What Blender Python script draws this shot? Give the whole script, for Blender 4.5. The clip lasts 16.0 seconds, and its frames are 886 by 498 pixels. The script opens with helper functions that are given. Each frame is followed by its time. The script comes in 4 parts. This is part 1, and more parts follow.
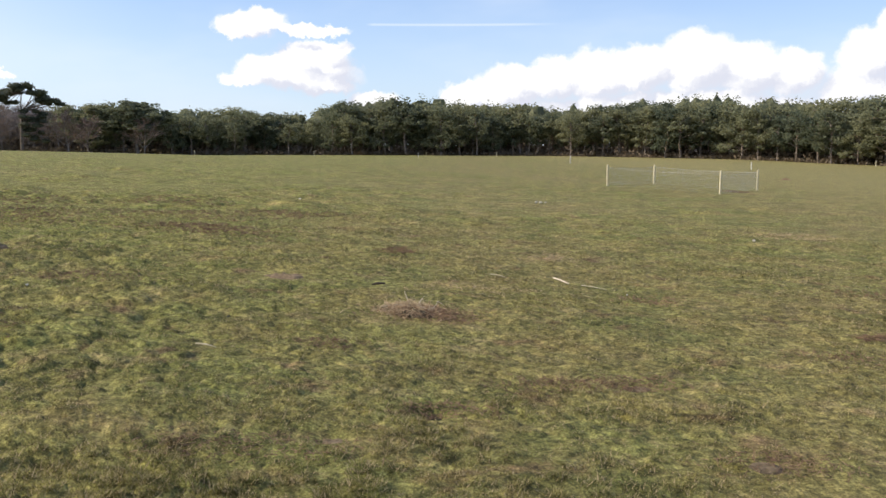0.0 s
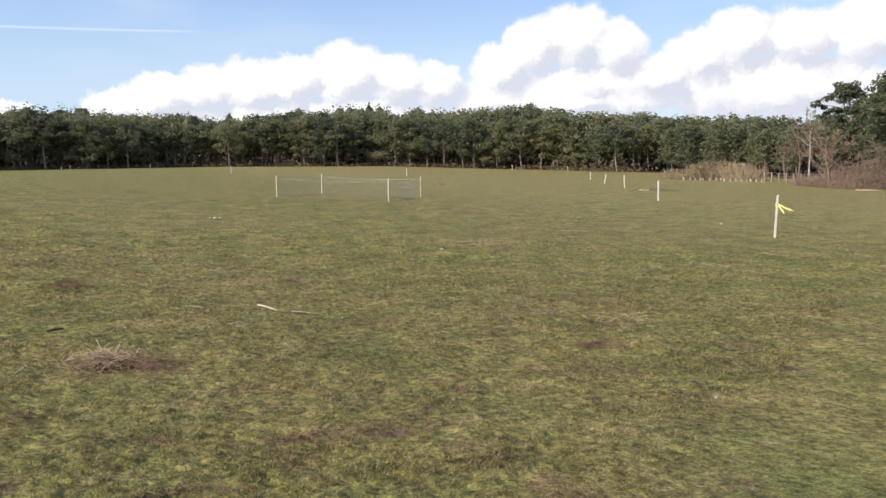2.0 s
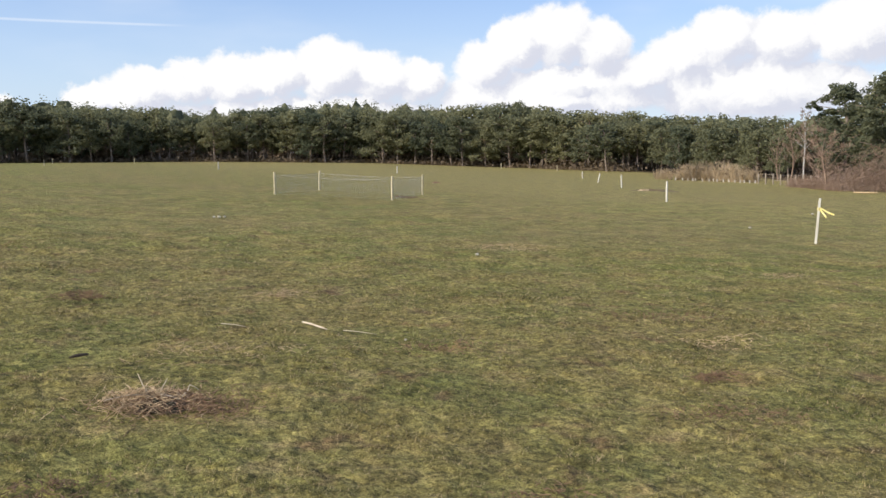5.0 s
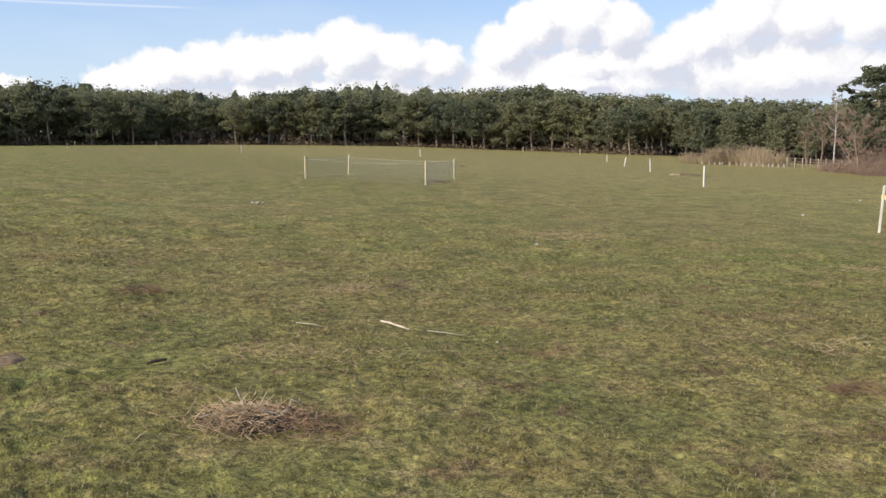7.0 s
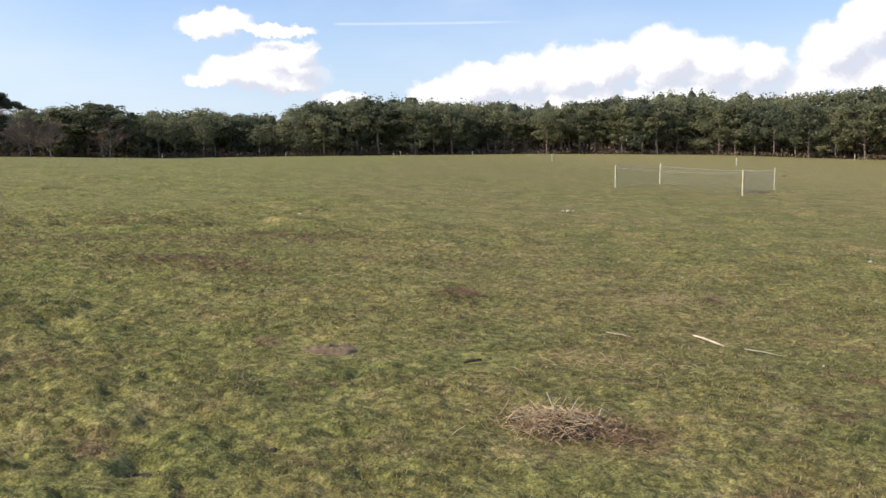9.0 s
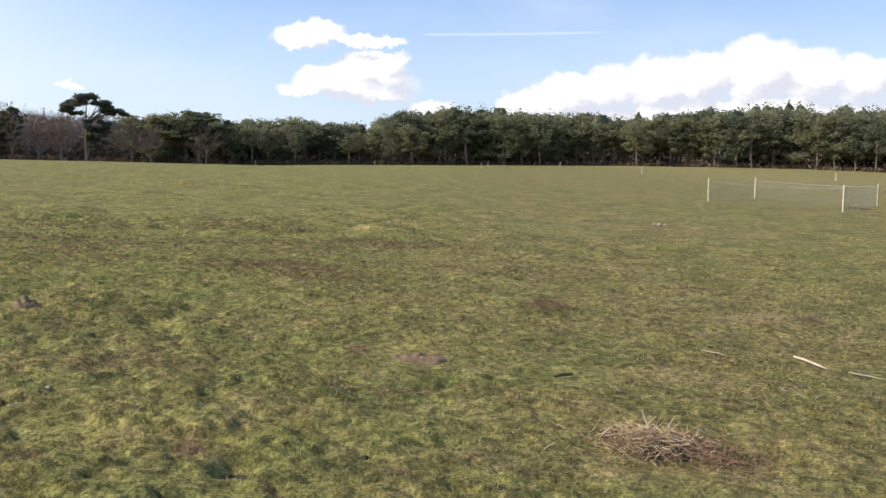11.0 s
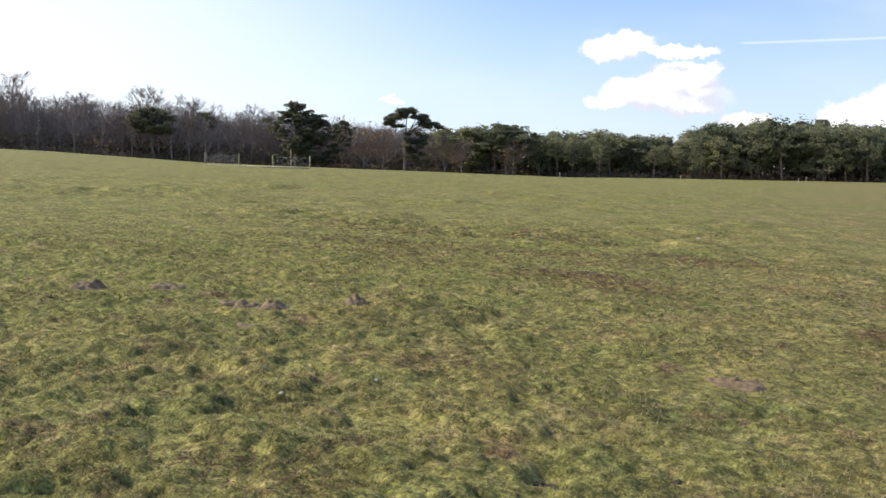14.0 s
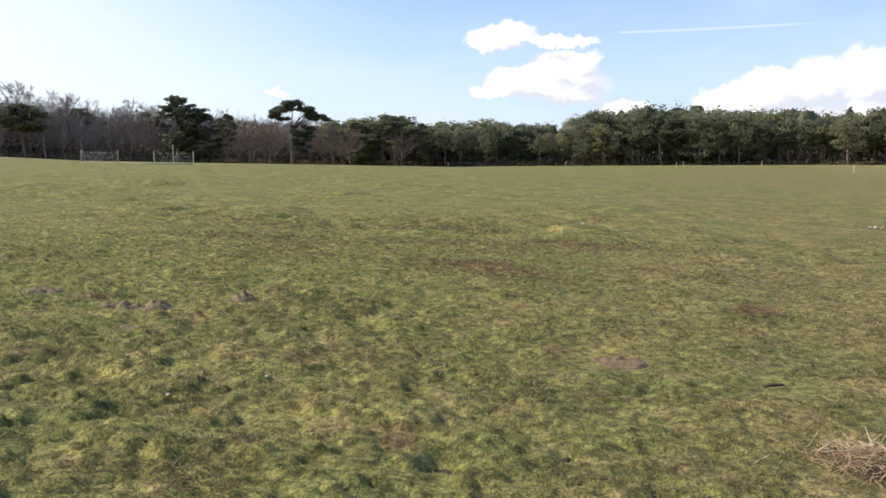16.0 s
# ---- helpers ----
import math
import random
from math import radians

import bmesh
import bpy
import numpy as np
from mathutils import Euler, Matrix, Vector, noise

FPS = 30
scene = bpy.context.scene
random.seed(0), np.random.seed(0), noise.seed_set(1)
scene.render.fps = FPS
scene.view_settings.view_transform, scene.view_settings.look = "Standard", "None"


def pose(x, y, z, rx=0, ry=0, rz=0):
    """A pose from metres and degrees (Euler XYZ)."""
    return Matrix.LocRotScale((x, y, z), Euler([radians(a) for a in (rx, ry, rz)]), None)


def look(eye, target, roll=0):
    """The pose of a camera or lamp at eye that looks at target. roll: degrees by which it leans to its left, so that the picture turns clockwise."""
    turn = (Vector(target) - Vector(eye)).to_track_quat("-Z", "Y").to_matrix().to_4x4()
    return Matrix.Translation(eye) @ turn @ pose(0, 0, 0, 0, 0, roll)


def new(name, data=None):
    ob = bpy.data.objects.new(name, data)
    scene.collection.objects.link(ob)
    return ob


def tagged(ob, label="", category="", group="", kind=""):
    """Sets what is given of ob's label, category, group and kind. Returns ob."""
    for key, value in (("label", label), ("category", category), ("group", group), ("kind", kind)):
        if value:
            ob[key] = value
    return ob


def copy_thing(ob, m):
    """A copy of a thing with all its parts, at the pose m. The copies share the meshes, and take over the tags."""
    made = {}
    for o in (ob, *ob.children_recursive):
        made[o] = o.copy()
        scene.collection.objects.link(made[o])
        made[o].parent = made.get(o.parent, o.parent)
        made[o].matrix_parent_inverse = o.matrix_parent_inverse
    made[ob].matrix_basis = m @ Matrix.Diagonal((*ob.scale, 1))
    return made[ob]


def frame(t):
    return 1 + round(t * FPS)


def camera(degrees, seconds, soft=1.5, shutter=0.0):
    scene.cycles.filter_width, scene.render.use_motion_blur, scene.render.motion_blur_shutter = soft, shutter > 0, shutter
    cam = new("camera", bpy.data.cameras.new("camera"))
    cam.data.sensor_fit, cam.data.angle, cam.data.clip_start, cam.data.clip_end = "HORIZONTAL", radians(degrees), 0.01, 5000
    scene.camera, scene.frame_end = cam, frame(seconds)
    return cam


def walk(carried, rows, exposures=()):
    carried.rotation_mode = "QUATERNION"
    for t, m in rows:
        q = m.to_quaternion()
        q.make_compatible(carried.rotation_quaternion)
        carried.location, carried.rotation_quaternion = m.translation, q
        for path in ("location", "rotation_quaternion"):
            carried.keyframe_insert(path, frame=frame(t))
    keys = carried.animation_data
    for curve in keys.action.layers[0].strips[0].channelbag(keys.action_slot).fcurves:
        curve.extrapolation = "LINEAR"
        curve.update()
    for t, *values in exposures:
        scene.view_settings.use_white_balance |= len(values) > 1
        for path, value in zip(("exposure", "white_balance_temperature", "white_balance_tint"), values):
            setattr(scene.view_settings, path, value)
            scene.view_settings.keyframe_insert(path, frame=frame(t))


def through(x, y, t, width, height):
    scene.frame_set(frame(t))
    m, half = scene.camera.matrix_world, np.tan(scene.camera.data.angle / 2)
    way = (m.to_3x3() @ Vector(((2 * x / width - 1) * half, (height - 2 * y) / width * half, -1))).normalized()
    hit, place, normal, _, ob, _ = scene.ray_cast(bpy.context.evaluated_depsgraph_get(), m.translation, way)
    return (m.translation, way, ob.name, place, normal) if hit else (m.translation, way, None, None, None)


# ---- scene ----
cam = camera(52.0, 16.0, soft=1.55)
# seconds, eye x y z, turn x y z in degrees
PATH = [
    (0.0, 0.0, 0.0, 1.6, 83.47, 0.03, 0.17),
    (0.5, -0.141, 0.244, 1.595, 83.62, 0.22, -0.5),
    (1.0, -0.191, 0.516, 1.628, 83.71, 1.32, -4.15),
    (1.5, -0.212, 0.664, 1.625, 83.76, 1.78, -9.45),
    (2.0, -0.363, 0.887, 1.665, 83.85, 1.01, -21.13),
    (2.5, -0.511, 1.076, 1.672, 85.0, 1.09, -23.4),
    (3.0, -0.577, 1.332, 1.652, 83.85, 1.13, -21.35),
    (3.5, -0.57, 1.611, 1.664, 85.51, 0.97, -20.1),
    (3.7, -0.59, 1.725, 1.666, 84.78, 1.17, -20.31),
    (5.8, -0.89, 2.875, 1.672, 83.46, -0.21, -22.68),
    (6.0, -0.948, 2.97, 1.674, 83.19, -0.19, -21.97),
    (6.5, -1.107, 3.174, 1.698, 82.52, -0.13, -24.41),
    (7.0, -1.13, 3.299, 1.711, 82.62, 0.31, -21.04),
    (7.5, -1.112, 3.313, 1.709, 82.69, 0.94, -18.25),
    (8.0, -1.142, 3.303, 1.705, 82.49, 0.97, -14.03),
    (8.5, -1.158, 3.296, 1.71, 82.42, 1.18, -7.06),
    (9.0, -1.182, 3.303, 1.713, 83.37, 0.81, -1.8),
    (9.2, -1.187, 3.306, 1.713, 83.65, 0.62, -0.57),
    (11.3, -1.247, 3.344, 1.715, 84.06, 0.12, 4.64),
    (11.5, -1.251, 3.345, 1.715, 84.06, 0.13, 5.53),
    (12.0, -1.268, 3.339, 1.718, 84.09, 0.09, 8.19),
    (12.5, -1.283, 3.331, 1.717, 84.05, -0.03, 10.42),
    (13.0, -1.294, 3.325, 1.717, 84.21, -0.34, 12.56),
    (13.5, -1.322, 3.316, 1.722, 84.48, -0.65, 16.07),
    (14.0, -1.355, 3.329, 1.72, 84.73, -0.61, 22.56),
    (14.5, -1.362, 3.329, 1.714, 84.94, -0.43, 25.18),
    (15.0, -1.361, 3.334, 1.709, 84.6, -0.09, 23.87),
    (15.5, -1.353, 3.323, 1.712, 84.42, 0.23, 20.80),
    (16.0, -1.321, 3.321, 1.718, 84.18, 0.66, 15.58),
]
walk(cam, [(t, pose(x, y, z, a, b, c)) for t, x, y, z, a, b, c in PATH],
     exposures=((0.0, 0.13), (2.0, 0.06), (3.5, 0.02), (8.0, 0.02), (9.2, 0.10), (11.5, 0.15), (12.5, 0.24), (16.0, 0.20)))

# ---- light ----
SUN_AZ, SUN_EL = -93.0, 33.0


def bearing(az, r):
    """The plan place at a compass bearing (degrees right of ahead) and a range from the middle of the walk."""
    return -1.1 + r * math.sin(radians(az)), 3.0 + r * math.cos(radians(az))


def link(tree, a, b):
    tree.links.new(a, b)


def node(tree, kind, **values):
    n = tree.nodes.new(kind)
    for key, value in values.items():
        if key == "op":
            n.operation = value
        elif key == "blend":
            n.blend_type = value
        else:
            n.inputs[int(key[1:])].default_value = value
    return n


def math_node(tree, op, a, b=0.0, c=None):
    n = tree.nodes.new("ShaderNodeMath")
    n.operation = op
    for i, v in enumerate((a, b, c)):
        if v is None:
            continue
        if isinstance(v, (int, float)):
            n.inputs[i].default_value = v
        else:
            link(tree, v, n.inputs[i])
    return n.outputs[0]


def ramp(tree, value, lo, hi, a=0.0, b=1.0, smooth=True):
    n = tree.nodes.new("ShaderNodeMapRange")
    n.interpolation_type = "SMOOTHSTEP" if smooth else "LINEAR"
    link(tree, value, n.inputs[0])
    for i, v in zip((1, 2, 3, 4), (lo, hi, a, b)):
        n.inputs[i].default_value = v
    return n.outputs[0]


def mix(tree, fac, a, b, blend="MIX"):
    n = tree.nodes.new("ShaderNodeMix")
    n.data_type, n.blend_type = "RGBA", blend
    for sock, v in ((n.inputs[0], fac), (n.inputs[6], a), (n.inputs[7], b)):
        if isinstance(v, (int, float)):
            sock.default_value = v
        elif isinstance(v, tuple):
            sock.default_value = (*v, 1.0) if len(v) == 3 else v
        else:
            link(tree, v, sock)
    return n.outputs[2]


def noise_node(tree, vec, scale, detail=4.0, rough=0.55, colour=False):
    n = tree.nodes.new("ShaderNodeTexNoise")
    n.inputs["Scale"].default_value, n.inputs["Detail"].default_value, n.inputs["Roughness"].default_value = scale, detail, rough
    if vec is not None:
        link(tree, vec, n.inputs["Vector"])
    return n.outputs[1 if colour else 0]


# Cumulus: bearing, height, half width, half height, all in degrees.
CUMULUS = [
    (-11.7, 7.3, 1.9, 0.80), (-12.6, 7.0, 1.2, 0.5), (-8.4, 7.0, 2.1, 0.32), (-8.5, 5.4, 2.0, 1.05), (-7.3, 4.9, 1.5, 1.0), (-10.4, 4.6, 2.4, 0.85), (-12.4, 4.1, 1.3, 0.5), (-7.4, 3.7, 1.8, 0.6), (-4.6, 2.7, 1.7, 0.7), (-9.0, 4.2, 3.6, 0.9), (-7.4, 5.9, 1.6, 0.6), (-25.8, 4.25, 0.8, 0.22),
    (1.6, 3.0, 1.8, 1.0), (4.2, 3.5, 2.4, 1.4), (6.6, 4.0, 1.8, 1.3), (9.4, 4.2, 2.2, 1.5), (12.0, 4.4, 1.8, 1.5), (15.3, 4.7, 2.4, 1.9),
    (18.2, 4.3, 2.2, 1.6), (20.6, 4.1, 1.8, 1.3), (24.8, 5.0, 1.8, 1.5), (26.8, 6.2, 1.9, 1.7), (29.3, 6.6, 2.3, 2.1), (31.8, 6.0, 2.0, 1.7), (34.0, 4.4, 2.4, 1.3), (36.8, 5.3, 2.0, 1.6),
    (39.0, 6.2, 2.1, 1.8), (42.2, 6.0, 2.6, 1.6), (46.5, 6.5, 3.0, 2.0), (51.0, 7.5, 4.0, 3.2), (58.0, 6.0, 5.0, 3.0), (67.0, 7.0, 6.0, 4.0),
    (29.0, 3.1, 8.0, 1.3), (41.0, 3.4, 7.0, 2.0), (14.0, 2.3, 10.0, 1.0), (30.0, 4.2, 5.0, 0.8),
]

world = bpy.data.worlds.new("world")
scene.world = world
world.use_nodes = True
wt = world.node_tree
wt.nodes.clear()
sky = wt.nodes.new("ShaderNodeTexSky")
sky.sky_type, sky.sun_disc = "NISHITA", False
sky.sun_elevation, sky.sun_rotation = radians(SUN_EL), radians(SUN_AZ % 360)
sky.air_density, sky.dust_density, sky.ozone_density = 1.0, 0.4, 3.0
field = bpy.data.node_groups.new("cumulus_field", "ShaderNodeTree")
field.interface.new_socket("Vector", in_out="INPUT", socket_type="NodeSocketVector")
field.interface.new_socket("Value", in_out="OUTPUT", socket_type="NodeSocketFloat")
f_in, f_out = field.nodes.new("NodeGroupInput"), field.nodes.new("NodeGroupOutput")
total = None
for a, e, ra, re_ in CUMULUS:
    ma = field.nodes.new("ShaderNodeVectorMath")
    ma.operation = "MULTIPLY_ADD"
    link(field, f_in.outputs[0], ma.inputs[0])
    ma.inputs[1].default_value = (1 / ra, 1 / re_, 0)
    ma.inputs[2].default_value = (-a / ra, -e / re_, 0)
    le = field.nodes.new("ShaderNodeVectorMath")
    le.operation = "LENGTH"
    link(field, ma.outputs[0], le.inputs[0])
    d = le.outputs["Value"]
    total = d if total is None else math_node(field, "SMOOTH_MIN", total, d, 0.18)
link(field, total, f_out.inputs[0])

tc = wt.nodes.new("ShaderNodeTexCoord")
sep = wt.nodes.new("ShaderNodeSeparateXYZ")
link(wt, tc.outputs["Generated"], sep.inputs[0])
w_az = math_node(wt, "MULTIPLY", math_node(wt, "ARCTAN2", sep.outputs[0], sep.outputs[1]), 57.2958)
w_el = math_node(wt, "MULTIPLY", math_node(wt, "ARCSINE", sep.outputs[2]), 57.2958)
com = wt.nodes.new("ShaderNodeCombineXYZ")
link(wt, w_az, com.inputs[0])
link(wt, w_el, com.inputs[1])


def vec_op(op, a, b):
    n = wt.nodes.new("ShaderNodeVectorMath")
    n.operation = op
    for i, v in enumerate((a, b)):
        if isinstance(v, tuple):
            n.inputs[i].default_value = v
        else:
            link(wt, v, n.inputs[i])
    return n.outputs[0]


def field_at(v):
    g = wt.nodes.new("ShaderNodeGroup")
    g.node_tree = field
    link(wt, v, g.inputs[0])
    return g.outputs[0]


puff = noise_node(wt, com.outputs[0], 0.6, 9.0, 0.64, colour=True)
bent = vec_op("ADD", com.outputs[0], vec_op("MULTIPLY", vec_op("SUBTRACT", puff, (0.5, 0.5, 0.5)), (2.2, 2.0, 0)))
here = field_at(bent)
sunward = field_at(vec_op("ADD", bent, (-0.7, 0.95, 0)))
side = ramp(wt, math_node(wt, "SUBTRACT", sunward, here), -0.65, 0.40, smooth=False)
# Crisp where the sun strikes, ragged and soft below.
edge = ramp(wt, side, 0.15, 0.7, 0.64, 0.88)
soft = wt.nodes.new("ShaderNodeMapRange")
soft.interpolation_type = "SMOOTHSTEP"
link(wt, here, soft.inputs[0])
soft.inputs[1].default_value = 1.22
link(wt, edge, soft.inputs[2])
cover = soft.outputs[0]
billow = noise_node(wt, bent, 0.6, 7.0, 0.6)
lit = ramp(wt, math_node(wt, "ADD", side, math_node(wt, "MULTIPLY", math_node(wt, "SUBTRACT", billow, 0.5), 1.5)), 0.18, 0.88)
cloud = mix(wt, lit, (0.70, 0.72, 0.82), (1.0, 0.995, 1.0))
veil = ramp(wt, noise_node(wt, vec_op("MULTIPLY", com.outputs[0], (0.05, 0.16, 0)), 1.0, 4.0), 0.42, 0.8, 0.0, 0.35)
# A thin vapour trail.
line = math_node(wt, "ABSOLUTE", math_node(wt, "SUBTRACT", w_el, 7.33))
trail = math_node(wt, "MULTIPLY", ramp(wt, line, 0.11, 0.02), math_node(wt, "MULTIPLY", ramp(wt, w_az, -5.0, -4.4), ramp(wt, w_az, 7.4, 4.0)))
SKY = (0.122, 0.131, 0.164)
blue = mix(wt, 1.0, sky.outputs[0], SKY, "MULTIPLY")
blue = mix(wt, ramp(wt, w_el, 0.0, 14.0, 0.70, 0.10), blue, (0.66, 0.79, 0.95))
blue = mix(wt, math_node(wt, "MULTIPLY", ramp(wt, w_az, -14.0, -52.0, 0.0, 0.8), ramp(wt, w_el, 30.0, 6.0)), blue, (0.98, 1.0, 1.02))
blue = mix(wt, veil, blue, (0.86, 0.92, 1.0))
blue = mix(wt, math_node(wt, "MULTIPLY", trail, 0.32), blue, (1.0, 1.02, 1.05))
heaven = mix(wt, cover, blue, cloud)
bg = wt.nodes.new("ShaderNodeBackground")
link(wt, heaven, bg.inputs[0])
bg.inputs[1].default_value = 1.0
wo = wt.nodes.new("ShaderNodeOutputWorld")
link(wt, bg.outputs[0], wo.inputs[0])

sun_way = Vector((math.sin(radians(SUN_AZ)) * math.cos(radians(SUN_EL)), math.cos(radians(SUN_AZ)) * math.cos(radians(SUN_EL)), math.sin(radians(SUN_EL))))
sun = new("sun", bpy.data.lights.new("sun", "SUN"))
sun.data.energy, sun.data.angle, sun.data.color = 4.8, radians(0.6), (1.0, 0.91, 0.78)
sun.matrix_world = look(sun_way * 300, (0, 0, 0))

# ---- materials ----


def material(name, rough=0.85):
    m = bpy.data.materials.new(name)
    m.use_nodes = True
    t = m.node_tree
    p = t.nodes["Principled BSDF"]
    p.inputs["Roughness"].default_value = rough
    p.inputs["Specular IOR Level"].default_value = 0.2
    return m, t, p


def bump(t, p, height, strength, distance):
    b = t.nodes.new("ShaderNodeBump")
    b.inputs["Strength"].default_value, b.inputs["Distance"].default_value = strength, distance
    link(t, height, b.inputs["Height"])
    link(t, b.outputs[0], p.inputs["Normal"])


def turf_colour(t):
    """Winter-grazed heath turf: green, olive, straw, brown and yellow moss in patches."""
    pos = t.nodes.new("ShaderNodeNewGeometry").outputs["Position"]
    flat = t.nodes.new("ShaderNodeVectorMath")
    flat.operation = "MULTIPLY"
    link(t, pos, flat.inputs[0])
    flat.inputs[1].default_value = (1, 1, 0)
    v = flat.outputs[0]
    big = noise_node(t, v, 0.11, 3.0)
    mid = noise_node(t, v, 0.75, 5.0, 0.62)
    c = mix(t, ramp(t, mid, 0.30, 0.70, 0.1, 0.9), GREEN, OLIVE)
    c = mix(t, ramp(t, big, 0.35, 0.7, 0.0, 0.55), c, DULL)
    sx = t.nodes.new("ShaderNodeSeparateXYZ")
    link(t, v, sx.inputs[0])
    c = mix(t, ramp(t, sx.outputs[0], 1.0, -9.0, 0.0, 0.45), c, LUSH)
    c = mix(t, ramp(t, sx.outputs[0], 8.0, 30.0, 0.0, 0.5), c, PALE)
    off = t.nodes.new("ShaderNodeVectorMath")
    off.operation = "ADD"
    link(t, v, off.inputs[0])
    off.inputs[1].default_value = (31.0, 17.0, 0)
    straw = noise_node(t, off.outputs[0], 2.0, 6.0, 0.68)
    c = mix(t, ramp(t, straw, 0.50, 0.74, 0.0, 0.6), c, STRAW)
    off2 = t.nodes.new("ShaderNodeVectorMath")
    off2.operation = "ADD"
    link(t, v, off2.inputs[0])
    off2.inputs[1].default_value = (-13.0, 57.0, 0)
    brown = noise_node(t, off2.outputs[0], 1.9, 6.0, 0.66)
    c = mix(t, ramp(t, brown, 0.54, 0.70, 0.0, 0.75), c, BROWN)
    off3 = t.nodes.new("ShaderNodeVectorMath")
    off3.operation = "ADD"
    link(t, v, off3.inputs[0])
    off3.inputs[1].default_value = (71.0, -29.0, 0)
    moss = noise_node(t, off3.outputs[0], 1.5, 4.0, 0.6)
    c = mix(t, ramp(t, moss, 0.62, 0.78, 0.0, 0.55), c, MOSS)
    # Random dark speckle in the colour for the small shadows between grass tufts.
    fine = noise_node(t, v, 14.0, 4.0, 0.7)
    c = mix(t, 1.0, c, mix(t, ramp(t, fine, 0.3, 0.7), (0.34, 0.33, 0.34), (1.22, 1.18, 1.20)), "MULTIPLY")
    grit = noise_node(t, v, 60.0, 3.0, 0.7)
    c = mix(t, 1.0, c, mix(t, ramp(t, grit, 0.32, 0.68), (0.60, 0.58, 0.56), (1.40, 1.38, 1.36)), "MULTIPLY")
    drift = noise_node(t, v, 0.9, 7.0, 0.74)
    c = mix(t, 1.0, c, mix(t, ramp(t, drift, 0.34, 0.66), (0.90, 0.91, 0.88), (1.36, 1.33, 1.29)), "MULTIPLY")
    clump = noise_node(t, v, 3.6, 5.0, 0.68)
    c = mix(t, 1.0, c, mix(t, ramp(t, clump, 0.34, 0.62), (0.82, 0.81, 0.80), (1.12, 1.12, 1.12)), "MULTIPLY")
    return c, v


PALE = (0.345, 0.305, 0.115)
LUSH = (0.222, 0.243, 0.056)
GREEN, OLIVE, DULL = (0.178, 0.208, 0.056), (0.280, 0.242, 0.080), (0.272, 0.222, 0.092)
STRAW, BROWN, MOSS = (0.420, 0.325, 0.160), (0.215, 0.135, 0.075), (0.370, 0.300, 0.045)

turf, t, p = material("turf", 0.95)
c, v = turf_colour(t)
litter = t.nodes.new("ShaderNodeAttribute")
litter.attribute_name = "litter"
lit_c = mix(t, noise_node(t, v, 2.5, 5.0), (0.05, 0.035, 0.02), (0.12, 0.08, 0.045))
link(t, mix(t, litter.outputs["Fac"], c, lit_c), p.inputs["Base Color"])
bump(t, p, noise_node(t, v, 9.0, 6.0, 0.70), 1.0, 0.06)

blade, t, p = material("grass_blade", 0.75)
c, v = turf_colour(t)
isl = t.nodes.new("ShaderNodeNewGeometry").outputs["Random Per Island"]
c = mix(t, ramp(t, isl, 0.72, 0.80), c, (0.37, 0.29, 0.16))
c = mix(t, 1.0, c, mix(t, isl, (0.48, 0.48, 0.48), (1.36, 1.33, 1.28)), "MULTIPLY")
link(t, c, p.inputs["Base Color"])
tr = t.nodes.new("ShaderNodeBsdfTranslucent")
link(t, c, tr.inputs[0])
ms = t.nodes.new("ShaderNodeMixShader")
ms.inputs[0].default_value = 0.3
link(t, p.outputs[0], ms.inputs[1])
link(t, tr.outputs[0], ms.inputs[2])
link(t, ms.outputs[0], t.nodes["Material Output"].inputs[0])


def leafy(name, dark, light, through=0.25):
    m, t, p = material(name, 0.7)
    isl = t.nodes.new("ShaderNodeNewGeometry").outputs["Random Per Island"]
    rnd = t.nodes.new("ShaderNodeObjectInfo").outputs["Random"]
    pos = t.nodes.new("ShaderNodeNewGeometry").outputs["Position"]
    c = mix(t, isl, dark, light)
    c = mix(t, ramp(t, noise_node(t, pos, 0.5, 3.0), 0.3, 0.7, 0.0, 0.5), c, light)
    c = mix(t, 1.0, c, mix(t, rnd, (0.60, 0.66, 0.68), (1.30, 1.22, 1.08)), "MULTIPLY")
    link(t, c, p.inputs["Base Color"])
    tr = t.nodes.new("ShaderNodeBsdfTranslucent")
    link(t, c, tr.inputs[0])
    ms = t.nodes.new("ShaderNodeMixShader")
    ms.inputs[0].default_value = through
    link(t, p.outputs[0], ms.inputs[1])
    link(t, tr.outputs[0], ms.inputs[2])
    link(t, ms.outputs[0], t.nodes["Material Output"].inputs[0])
    return m


def grained(name, a, b, scale, rough=0.85, stretch=(1, 1, 0.25), depth=0.01, wear=None):
    m, t, p = material(name, rough)
    tc = t.nodes.new("ShaderNodeTexCoord")
    sc = t.nodes.new("ShaderNodeVectorMath")
    sc.operation = "MULTIPLY"
    link(t, tc.outputs["Object"], sc.inputs[0])
    sc.inputs[1].default_value = stretch
    n = noise_node(t, sc.outputs[0], scale, 6.0, 0.65)
    c = mix(t, ramp(t, n, 0.3, 0.7), a, b)
    if wear:
        w = noise_node(t, tc.outputs["Object"], scale * 0.3, 4.0)
        c = mix(t, ramp(t, w, 0.52, 0.7, 0.0, 0.7), c, wear)
    rnd = t.nodes.new("ShaderNodeObjectInfo").outputs["Random"]
    c = mix(t, 1.0, c, mix(t, rnd, (0.85, 0.85, 0.85), (1.12, 1.12, 1.12)), "MULTIPLY")
    link(t, c, p.inputs["Base Color"])
    bump(t, p, n, 0.6, depth)
    return m


